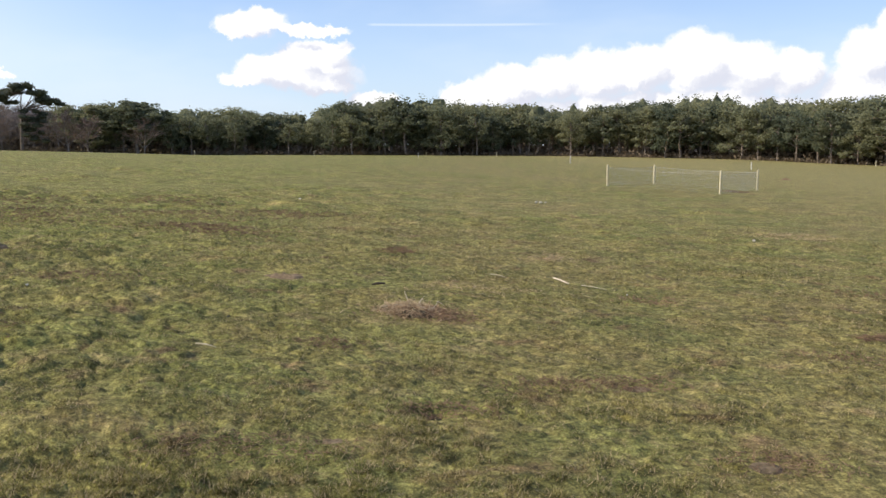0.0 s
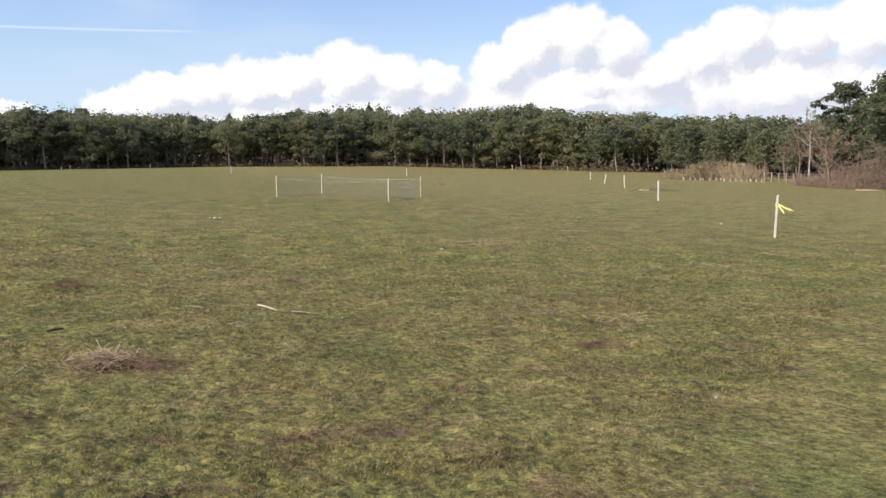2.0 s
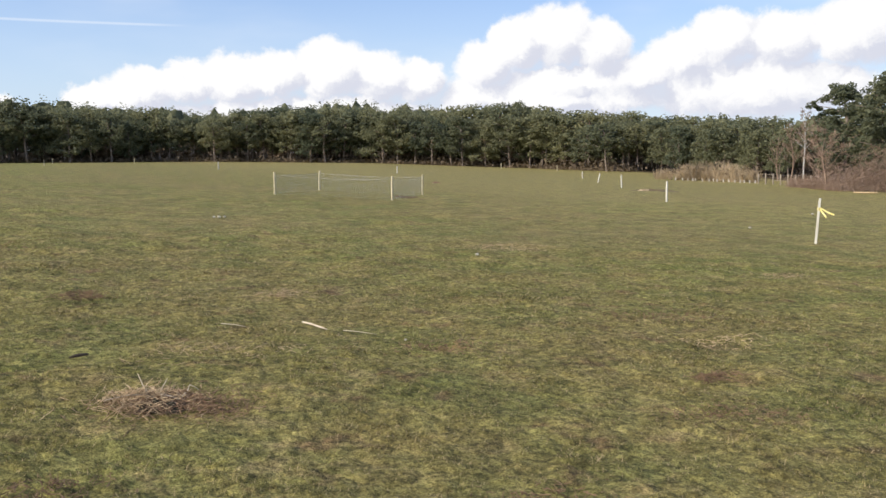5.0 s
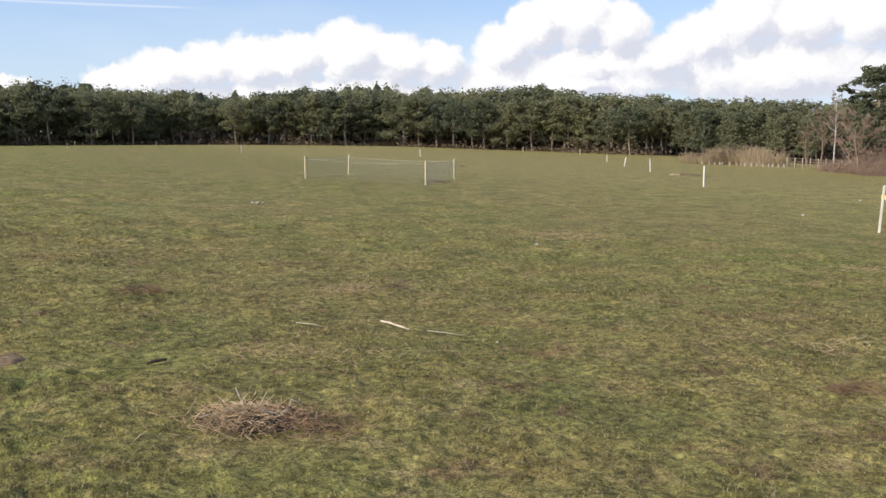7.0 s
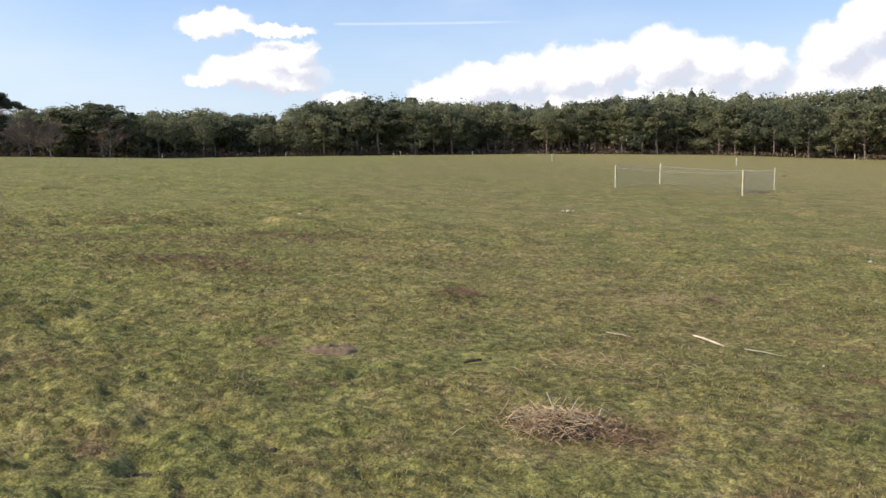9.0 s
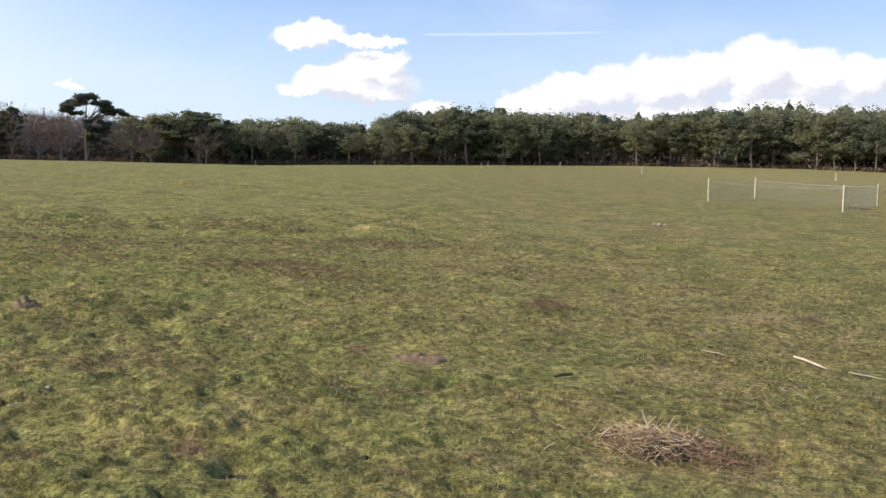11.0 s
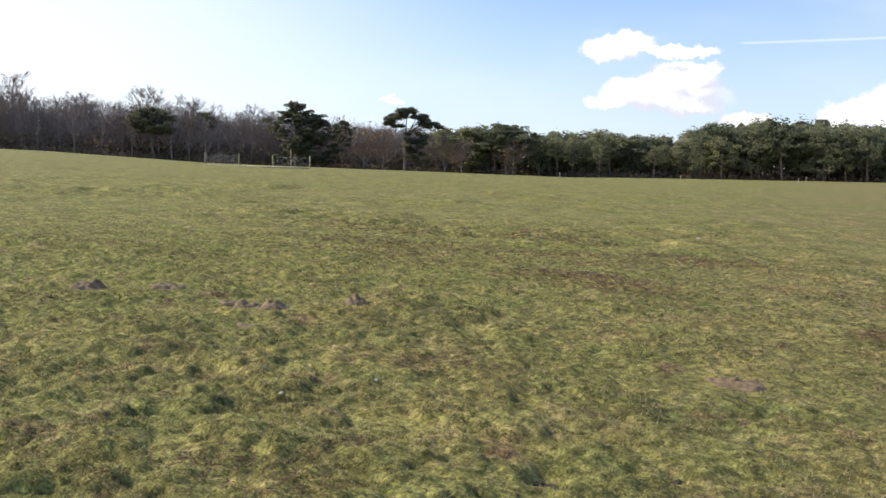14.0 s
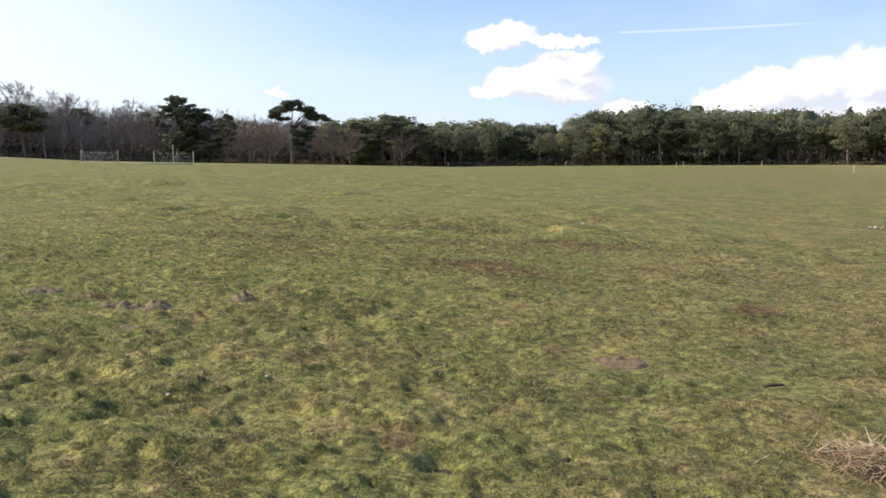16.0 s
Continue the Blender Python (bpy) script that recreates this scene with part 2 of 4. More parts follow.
NEEDLES = leafy("pine_needles", (0.135, 0.150, 0.092), (0.270, 0.275, 0.160), 0.45)
# Needles darkened in colour for the left pines, seen against the light.
NEEDLES_BACKLIT = leafy("backlit_pine_needles", (0.078, 0.086, 0.060), (0.140, 0.146, 0.094), 0.35)
BRUSH = leafy("dark_undergrowth", (0.140, 0.110, 0.080), (0.240, 0.190, 0.138), 0.35)
BARK = grained("pine_bark", (0.15, 0.118, 0.095), (0.32, 0.265, 0.215), 6.0, wear=(0.42, 0.24, 0.13), depth=0.03)
TWIG = grained("bare_twigs", (0.215, 0.176, 0.152), (0.36, 0.300, 0.258), 3.0)
TWIG_RED = grained("birch_twigs", (0.20, 0.135, 0.098), (0.38, 0.275, 0.200), 3.0)
TAN = grained("tan_stems", (0.31, 0.235, 0.145), (0.52, 0.405, 0.26), 4.0)
BIRCH = grained("birch_bark", (0.42, 0.40, 0.37), (0.74, 0.72, 0.68), 5.0, stretch=(0.4, 0.4, 3.0), wear=(0.14, 0.12, 0.11))
STAKE = grained("pale_stake_wood", (0.50, 0.43, 0.27), (0.70, 0.62, 0.43), 9.0, wear=(0.50, 0.42, 0.28), depth=0.004)
WHITE_POST = grained("white_painted_wood", (0.62, 0.58, 0.48), (0.80, 0.77, 0.67), 12.0, wear=(0.55, 0.50, 0.40), depth=0.003)
FENCE_WOOD = grained("weathered_fence_wood", (0.27, 0.22, 0.17), (0.46, 0.40, 0.32), 9.0, depth=0.006)
WIRE = grained("galvanised_wire", (0.38, 0.38, 0.36), (0.54, 0.54, 0.51), 20.0, rough=0.5)
SOIL = grained("turned_soil", (0.110, 0.078, 0.043), (0.285, 0.208, 0.120), 24.0, stretch=(1, 1, 1), depth=0.02)
RED_SOIL = grained("reddish_soil", (0.13, 0.088, 0.048), (0.27, 0.190, 0.108), 18.0, stretch=(1, 1, 1), depth=0.02)
# Dark earth, its colour lowered further for the shadow inside the scrapes.
HOLE = grained("shaded_dark_earth", (0.040, 0.036, 0.022), (0.085, 0.075, 0.046), 18.0, stretch=(1, 1, 1), depth=0.02)
DRY = grained("dry_bracken_stems", (0.35, 0.240, 0.13), (0.66, 0.50, 0.30), 7.0, stretch=(1, 1, 1), depth=0.003)
DRY_BROWN = grained("brown_heather_stems", (0.13, 0.080, 0.050), (0.32, 0.205, 0.120), 7.0, stretch=(1, 1, 1), depth=0.003)
STICK = grained("bleached_stick", (0.44, 0.36, 0.25), (0.66, 0.57, 0.42), 8.0, depth=0.003)
DARK_WOOD = grained("damp_dead_wood", (0.07, 0.048, 0.034), (0.16, 0.115, 0.080), 14.0, depth=0.006)
FLINT = grained("white_flint", (0.42, 0.37, 0.29), (0.62, 0.56, 0.45), 20.0, rough=0.6, stretch=(1, 1, 1), depth=0.004)
GUARD = grained("pale_plastic_tube", (0.40, 0.36, 0.29), (0.56, 0.51, 0.42), 6.0, rough=0.5)
TAPE = grained("yellow_tape", (0.66, 0.56, 0.16), (0.82, 0.74, 0.34), 8.0, rough=0.4, stretch=(1, 1, 1), depth=0.001)

# ---- mesh helpers ----


def hash2(ix, iy, seed):
    h = (ix * 374761393 + iy * 668265263 + seed * 974634541) & 0xFFFFFFFF
    h = ((h ^ (h >> 13)) * 1274126177) & 0xFFFFFFFF
    return ((h ^ (h >> 16)) & 0xFFFF) / 65535.0


def bumps(x, y, size, seed):
    """Smooth noise from -1 to 1 with that grain in metres."""
    x, y = np.asarray(x, float) / size, np.asarray(y, float) / size
    ix, iy = np.floor(x).astype(np.int64), np.floor(y).astype(np.int64)
    fx, fy = x - ix, y - iy
    ux, uy = fx * fx * (3 - 2 * fx), fy * fy * (3 - 2 * fy)
    a, b = hash2(ix, iy, seed), hash2(ix + 1, iy, seed)
    c, d = hash2(ix, iy + 1, seed), hash2(ix + 1, iy + 1, seed)
    return 2 * ((a * (1 - ux) + b * ux) * (1 - uy) + (c * (1 - ux) + d * ux) * uy) - 1


def raw_mesh(name, verts, faces_flat, sides, mats, smooth=False):
    """A mesh from arrays: faces all have the same number of sides."""
    me = bpy.data.meshes.new(name)
    verts = np.asarray(verts, np.float32).reshape(-1, 3)
    faces_flat = np.asarray(faces_flat, np.int32).ravel()
    n = len(faces_flat) // sides
    me.vertices.add(len(verts))
    me.vertices.foreach_set("co", verts.ravel())
    me.loops.add(len(faces_flat))
    me.loops.foreach_set("vertex_index", faces_flat)
    me.polygons.add(n)
    me.polygons.foreach_set("loop_start", np.arange(n, dtype=np.int32) * sides)
    me.polygons.foreach_set("use_smooth", np.full(n, smooth))
    for m in mats:
        me.materials.append(m)
    me.update(calc_edges=True)
    me.validate()
    return me


class Tubes:
    """Tapered tubes along lines, gathered into one mesh."""

    def __init__(self, sides=5):
        self.v, self.f, self.n, self.sides = [], [], 0, sides

    def add(self, pts, radii, cap=True):
        pts = np.asarray(pts, float)
        k, s = len(pts), self.sides
        tang = np.gradient(pts, axis=0)
        tang /= np.linalg.norm(tang, axis=1)[:, None] + 1e-9
        ref = np.array((1.0, 0, 0)) if abs(tang[0][0]) < 0.8 else np.array((0, 1.0, 0))
        u = np.cross(tang, ref)
        u /= np.linalg.norm(u, axis=1)[:, None] + 1e-9
        w = np.cross(tang, u)
        ang = np.arange(s) * 2 * np.pi / s
        ring = pts[:, None] + np.asarray(radii)[:, None, None] * (np.cos(ang)[None, :, None] * u[:, None] + np.sin(ang)[None, :, None] * w[:, None])
        self.v.append(ring.reshape(-1, 3))
        i, j = np.meshgrid(np.arange(k - 1), np.arange(s), indexing="ij")
        a = self.n + i * s + j
        b = self.n + i * s + (j + 1) % s
        self.f.append(np.stack([a, b, b + s, a + s], -1).reshape(-1, 4))
        if cap and s == 4:
            self.f.append(np.array([[self.n + 3, self.n + 2, self.n + 1, self.n], [self.n + (k - 1) * s + q for q in range(4)]]))
        elif cap:
            mid = [self.n + (k - 1) * s + q for q in range(s)]
            self.f.append(np.array([[mid[0], mid[q], mid[q + 1], mid[min(q + 2, s - 1)]] for q in range(1, s - 2, 2)]))
        self.n += k * s

    def mesh(self, name, mat, smooth=True):
        return raw_mesh(name, np.concatenate(self.v), np.concatenate(self.f), 4, [mat], smooth)


class Twigs(Tubes):
    """Fine twigs, each a narrow tapered strip."""

    def add(self, pts, radii, cap=False):
        a, b = np.asarray(pts[0], float), np.asarray(pts[-1], float)
        d = b - a
        u = np.cross(d, (math.sin(self.n * 1.7), math.cos(self.n * 2.3), 0.4))
        u /= np.linalg.norm(u) + 1e-9
        self.v.append(np.array([a - u * radii[0], a + u * radii[0], b + u * radii[-1], b - u * radii[-1]]))
        self.f.append(np.arange(self.n, self.n + 4).reshape(1, 4))
        self.n += 4


def leaf_quads(rng, centres, size, out=None, narrow=0.36):
    """Small four-sided sprays round the centres, faced roughly outwards where out is given."""
    n = len(centres)
    nrm = rng.normal(size=(n, 3)) * (0.42 if out is not None else 1.0)
    if out is not None:
        nrm = nrm + out
    nrm /= np.linalg.norm(nrm, axis=1)[:, None]
    a = np.cross(nrm, rng.normal(size=(n, 3)))
    a /= np.linalg.norm(a, axis=1)[:, None]
    b = np.cross(nrm, a)
    s = size * rng.uniform(0.6, 1.3, (n, 1))
    a, b = a * s * 0.5, b * s * narrow
    return np.stack([centres - a, centres - b + a * 0.15, centres + a, centres + b + a * 0.15], 1)


def core_quads(rng, c, radii, cuts=2, rough=0.14):
    """The dense inside of a clump: a rough rounded block of small faces."""
    g = np.linspace(-1, 1, cuts + 1)
    cells = []
    for axis in range(3):
        for sign in (-1.0, 1.0):
            for i in range(cuts):
                for j in range(cuts):
                    quad = []
                    for a, b in ((i, j), (i + 1, j), (i + 1, j + 1), (i, j + 1)):
                        p = [0.0, 0.0, 0.0]
                        p[axis], p[(axis + 1) % 3], p[(axis + 2) % 3] = sign, g[a], g[b]
                        quad.append(p)
                    cells.append(quad if sign > 0 else quad[::-1])
    v = np.array(cells)
    v = v / np.linalg.norm(v, axis=2)[:, :, None]
    w = rng.uniform(0, 6.28, 3)
    swell = 1 + rough * np.sin(v[:, :, 0] * 4 + w[0]) * np.cos(v[:, :, 1] * 4 + w[1]) + rough * np.sin(v[:, :, 2] * 5 + w[2])
    return np.asarray(c) + v * swell[:, :, None] * np.asarray(radii)


def quads_mesh(name, q, mat):
    return raw_mesh(name, q.reshape(-1, 3), np.arange(len(q) * 4), 4, [mat])


def part(name, mesh, parent, label=""):
    ob = new(name, mesh)
    ob.parent = parent
    return tagged(ob, label)


def thing(name, label, category, group="", m=None):
    ob = tagged(new(name), label, category, group)
    if m is not None:
        ob.matrix_basis = m
    return ob


# ---- ground ----
EDGE_AZ = [-70, -51, -46, -37, -25, -15, -5, 8, 18, 28.6, 35, 42, 47, 70]
EDGE_EL = [0.9, 0.73, 0.55, 0.0, -0.35, -0.62, -0.66, -0.73, -0.9, -1.34, -1.6, -2.0, -2.4, -2.6]
EDGE_R = [170, 170, 170, 172, 180, 188, 190, 190, 185, 172, 150, 118, 95, 90]


def edge_range(az):
    return np.interp(az, EDGE_AZ, EDGE_R)


def lay(x, y):
    """The lie of the heath: it falls to the right and levels out."""
    x, y = np.asarray(x, float), np.asarray(y, float)
    r = np.hypot(x + 1.1, y - 3)
    az = np.degrees(np.arctan2(x + 1.1, y - 3))
    near = np.where(x < 0, 1.9 * (1 - np.exp(np.minimum(x, 0) / 37)), -(0.03 * np.minimum(x, 90) + 0.114 * (1 - np.exp(-np.maximum(x, 0) / 6))))
    far = 1.7 + edge_range(az) * np.tan(np.radians(np.interp(az, EDGE_AZ, EDGE_EL)))
    ahead = np.clip((95 - np.abs(az)) / 25, 0, 1)
    w = np.clip((r - 40) / (edge_range(az) - 40), 0, 1)
    w = w * w * (3 - 2 * w) * ahead
    return near * (1 - w) + far * w


# Small sunken scrapes: place, depth, radius.
DIPS = ((-2.61, 7.82, 0.10, 0.11), (-5.34, 8.54, 0.07, 0.12), (-0.08, 5.41, 0.06, 0.09), (0.69, 6.35, 0.06, 0.08), (1.33, 6.22, 0.04, 0.16), (-2.0, 8.2, 0.06, 0.09), (-3.0, 9.4, 0.05, 0.09),
        (-7.95, 9.2, 0.05, 0.12), (-0.62, 4.82, 0.05, 0.10), (2.27, 9.98, 0.04, 0.12), (-6.1, 10.2, 0.04, 0.15), (-1.45, 7.78, 0.05, 0.08), (-5.72, 11.87, 0.06, 0.14))


# Trodden or scraped spots without tussocks: place, radius.
BARE_SPOTS = ((-8.56, 10.78, 0.3), (-7.9, 11.28, 0.3), (-6.34, 10.93, 0.3), (-6.68, 10.9, 0.3), (-5.82, 11.75, 0.3), (-1.9, 10.5, 0.45), (-0.31, 8.58, 0.45), (1.45, 11.28, 0.25), (1.79, 10.85, 0.2), (-0.75, 10.15, 0.2),
              (-2.61, 7.82, 0.16), (-5.34, 8.54, 0.14), (-0.08, 5.41, 0.16), (0.69, 6.35, 0.14), (1.33, 6.22, 0.25), (-6.1, 10.2, 0.25), (1.68, 4.62, 0.22), (-0.62, 4.82, 0.16))


def tussocks(x, y, cell, seed, fill=0.8):
    """Domed cushions of turf, one to a jittered cell, from 0 in the hollows to about 1 on top."""
    x, y = np.asarray(x, float) / cell, np.asarray(y, float) / cell
    ix, iy = np.floor(x).astype(np.int64), np.floor(y).astype(np.int64)
    best = np.zeros(np.shape(x))
    for di in (-1, 0, 1):
        for dj in (-1, 0, 1):
            a, b = ix + di, iy + dj
            jx, jy, tall = hash2(a, b, seed), hash2(a, b, seed + 1), hash2(a, b, seed + 2)
            d2 = ((x - a - jx) ** 2 + (y - b - jy) ** 2) / (0.35 + 0.55 * tall) ** 2 / 0.85
            dome = np.clip(1 - d2, 0, 1) ** 0.45 * (0.35 + 0.65 * tall) * (hash2(a, b, seed + 3) < fill)
            best = np.maximum(best, dome)
    return best


def height(x, y):
    x, y = np.asarray(x, float), np.asarray(y, float)
    r = np.hypot(x + 1.1, y - 3)
    fade = np.clip((170 - r) / 130, 0.0, 1)
    rough = np.clip(0.62 + 0.9 * bumps(x, y, 4.2, 9), 0.2, 1.2)
    z = 0.034 * bumps(x, y, 1.9, 1) + 0.024 * rough * bumps(x, y, 0.62, 2)
    z = z * fade
    wx, wy = x + 0.05 * bumps(x, y, 0.16, 21), y + 0.05 * bumps(x, y, 0.16, 22)
    west = np.clip(0.55 - x / 12, 0.5, 1.25)
    tuft = 0.040 * tussocks(wx, wy, 0.115, 60) * np.clip((26 - r) / 14, 0, 1) + 0.054 * rough * tussocks(wx, wy, 0.36, 70, 0.6)
    tuft = tuft + 0.085 * rough * tussocks(wx, wy, 0.95, 80, 0.5) * np.clip((r - 6) / 10, 0, 1) + 0.010 * np.abs(bumps(wx, wy, 0.05, 5))
    az = np.degrees(np.arctan2(x + 1.1, y - 3))
    tuft = tuft * west * np.clip((110 - r) / 80, 0.0, 1) * np.clip((66 - np.abs(az)) / 10, 0.0, 1)
    for dx, dy, rad in BARE_SPOTS:
        tuft = tuft * (1 - 0.9 * np.exp(-((x - dx) ** 2 + (y - dy) ** 2) / rad ** 2))
    for dx, dy, deep_, rad in DIPS:
        z = z - 0.9 * deep_ * np.exp(-((x - dx) ** 2 + (y - dy) ** 2) / rad ** 2)
    return lay(x, y) + z + tuft - 0.022


def on_ground(x, y, up=0.0):
    return Vector((x, y, float(height(x, y)) + up))


az_front = np.arange(-55, 54.01, 0.235)
az_back = np.arange(57, 304, 3.0)
az_all = np.radians(np.concatenate([az_front, az_back]))
r_all = np.concatenate([[0.001, 0.5], np.geomspace(1.0, 2.6, 24), np.geomspace(2.62, 30, 560), np.geomspace(30.4, 262, 230), [300, 380, 520, 750, 1100, 1700, 2600, 4200]])
RR, AA = np.meshgrid(r_all, az_all, indexing="ij")
GX, GY = -1.1 + RR * np.sin(AA), 3.0 + RR * np.cos(AA)
GZ = height(GX, GY)
nr, na = RR.shape
i, j = np.meshgrid(np.arange(nr - 1), np.arange(na), indexing="ij")
jn = (j + 1) % na
quads = np.stack([i * na + j, (i + 1) * na + j, (i + 1) * na + jn, i * na + jn], -1)
quads = quads[..., ::-1]
ground_mesh = raw_mesh("ground", np.stack([GX, GY, GZ], -1), quads, 4, [turf], True)
attr = ground_mesh.attributes.new("litter", "FLOAT", "POINT")
deg = np.degrees(np.arctan2(GX + 1.1, GY - 3))
wood_mask = np.clip((RR - edge_range(deg) - 1 + 3 * bumps(GX, GY, 5, 6)) / 5, 0, 1)
attr.data.foreach_set("value", wood_mask.astype(np.float32).ravel())
ground = tagged(new("ground", ground_mesh), "open grazed heath turf with moss and straw patches", "ground", kind="structure")

# ---- trees ----


def pine_parts(seed, h=10.0, low=0.26, wide=2.5, boughs=20, puffs=6, leaves=30, leaf=0.32, gappy=0.0, size=1.0):
    """A Scots pine: a bent trunk, rising boughs, and on each bough a ragged cluster of needle tufts."""
    rng = np.random.default_rng(seed)
    bend = rng.normal(0, 0.35, 2)
    zs = np.linspace(-0.3, h * 0.93, 9)
    line = np.stack([bend[0] * (zs / h) ** 2 * 1.6 + 0.12 * np.sin(zs * 0.9 + seed), bend[1] * (zs / h) ** 2 * 1.6, zs], 1)
    trunk = Tubes(6)
    trunk.add(line, 0.135 * (1 - 0.75 * np.clip(zs / h, 0, 1)) + 0.025)
    tufts, outward = [], []
    spin = rng.uniform(0, 6.28)
    for k in range(boughs):
        u = (k + rng.uniform(0.1, 0.9)) / boughs
        if rng.uniform() < gappy * (1 - u):
            continue
        z = h * (low + (0.96 - low) * u)
        reach = wide * (0.35 + 0.75 * math.sin(math.pi * min(1.0, 0.22 + 0.74 * u)) ** 0.8) * rng.uniform(0.45, 1.12) * (1 if u < 0.85 else 0.5)
        spin += 2.4 + rng.normal(0, 0.4)
        tx, ty = np.interp(z, zs, line[:, 0]), np.interp(z, zs, line[:, 1])
        end = np.array((tx + reach * math.cos(spin), ty + reach * math.sin(spin), z + 0.10 * reach + rng.normal(0, 0.15)))
        zb = max(z - 0.30 * reach - 0.1, 0.5)
        root = np.array((np.interp(zb, zs, line[:, 0]), np.interp(zb, zs, line[:, 1]), zb))
        trunk.add([root, (root + end) / 2 + (0, 0, 0.10 * reach), end], [0.065, 0.045, 0.02])
        clump = rng.uniform(0.75, 1.25) * size
        for p in range(puffs):
            v = p / puffs
            along = end + (root - end) * v * rng.uniform(0.1, 0.75)
            c = along + rng.normal(0, 1, 3) * (0.66 * clump, 0.66 * clump, (0.36 if u < 0.8 else 0.2) * clump) + (0, 0, 0.12)
            rad = clump * rng.uniform(0.46, 0.86)
            q = rng.normal(size=(leaves, 3))
            q /= np.linalg.norm(q, axis=1)[:, None]
            up = q * (1, 1, 0.75)
            tufts.append(c + up * rad * rng.uniform(0.66, 1.06, (leaves, 1)))
            outward.append(q * 0.9)
    for k in range(5):
        zb = h * rng.uniform(0.12, low + 0.1)
        a = rng.uniform(0, 2 * math.pi)
        root = np.array((np.interp(zb, zs, line[:, 0]), np.interp(zb, zs, line[:, 1]), zb))
        trunk.add([root, root + np.array((math.cos(a), math.sin(a), 0.1)) * rng.uniform(0.5, 1.4)], [0.04, 0.015])
    quads_ = leaf_quads(rng, np.concatenate(tufts), leaf, np.concatenate(outward), 0.42)
    squash = h / max(np.percentile(quads_[:, :, 2], 99.7), 1.0)
    quads_[:, :, 2] *= squash
    trunk.v = [v * (1, 1, squash) for v in trunk.v]
    return trunk, quads_


def pine(seed, m, label, needles, group="", **shape):
    trunk, quads_ = pine_parts(seed, **shape)
    tree = thing("pine_tree", label, "pine tree", group, m)
    part("trunk", trunk.mesh("trunk", BARK), tree, "pale flaking bark")
    part("crown", quads_mesh("crown", quads_, needles), tree)
    return tree


def stand(az, r, scale, turn, z_lift=0.0, wide=1.0):
    x, y = bearing(az, r)
    return Matrix.Translation((x, y, float(lay(x, y)) + z_lift)) @ Matrix.Rotation(turn, 4, "Z") @ Matrix.Diagonal((scale * wide, scale * wide, scale, 1))


# The height of the woods' skyline, in degrees above the eye, by bearing.
TOP_AZ = [-24, -22, -19.3, -17.7, -16, -13.5, -10.3, -8.5, -6.5, -3, -0.7, 2.2, 4, 6.5, 9, 12.4, 15, 18.4, 20.6, 23.7, 27.5, 30.7, 32.4, 35.1, 37.4, 40.3, 42, 46]
TOP_EL = [2.2, 2.2, 2.65, 2.25, 2.1, 2.15, 1.95, 1.97, 2.6, 2.95, 3.0, 2.7, 2.45, 2.5, 2.5, 2.75, 2.8, 2.78, 2.65, 2.54, 2.58, 2.16, 1.98, 2.03, 1.8, 1.9, 1.6, 1.5]


def skyline(az, r):
    """The height that a tree at that range needs to reach the skyline."""
    x, y = bearing(az, r)
    return 1.1 * (1.7 + r * math.tan(radians(float(np.interp(az, TOP_AZ, TOP_EL)))) - float(lay(x, y)))


rng = random.Random(5)
SHAPES = [dict(low=0.28, wide=2.5, boughs=18), dict(low=0.40, wide=2.2, boughs=15), dict(low=0.18, wide=2.6, boughs=20), dict(low=0.48, wide=2.7, boughs=14),
          dict(low=0.25, wide=2.0, boughs=18), dict(low=0.14, wide=2.3, boughs=20), dict(low=0.50, wide=3.0, boughs=15), dict(low=0.32, wide=3.0, boughs=18)]
protos = []
PINE_LABEL = "green Scots pine with pale trunk at the wood's edge"
count = 0
for row, (back, step) in enumerate(((2.0, 1.12), (7.0, 1.0), (12.5, 0.95))):
    az = -22.5 + row * 0.3
    while az < 43.5:
        a = az + rng.uniform(-0.3, 0.3)
        r = float(edge_range(a)) + back + rng.uniform(-2.0, 4.0) + (6 if a > 33 else 0)
        k = rng.randrange(8)
        sc = skyline(a, r) / 10.0 * (rng.uniform(0.78, 1.0) if row == 0 else rng.uniform(0.86, 1.03) if row == 1 else rng.uniform(0.90, 1.10))
        m = stand(a, r, sc, rng.uniform(0, 6.28), wide=rng.uniform(0.95, 1.4))
        if len(protos) < 8:
            k = len(protos)
            protos.append(pine(40 + k, m, PINE_LABEL, NEEDLES, "pines along the wood's edge", **SHAPES[k]))
        else:
            copy_thing(protos[k], m)
        count += 1
        az += step * rng.uniform(0.8, 1.2)

# The depth of the wood behind the front rows.
np_rng = np.random.default_rng(77)
deep, stems = [], Tubes(4)
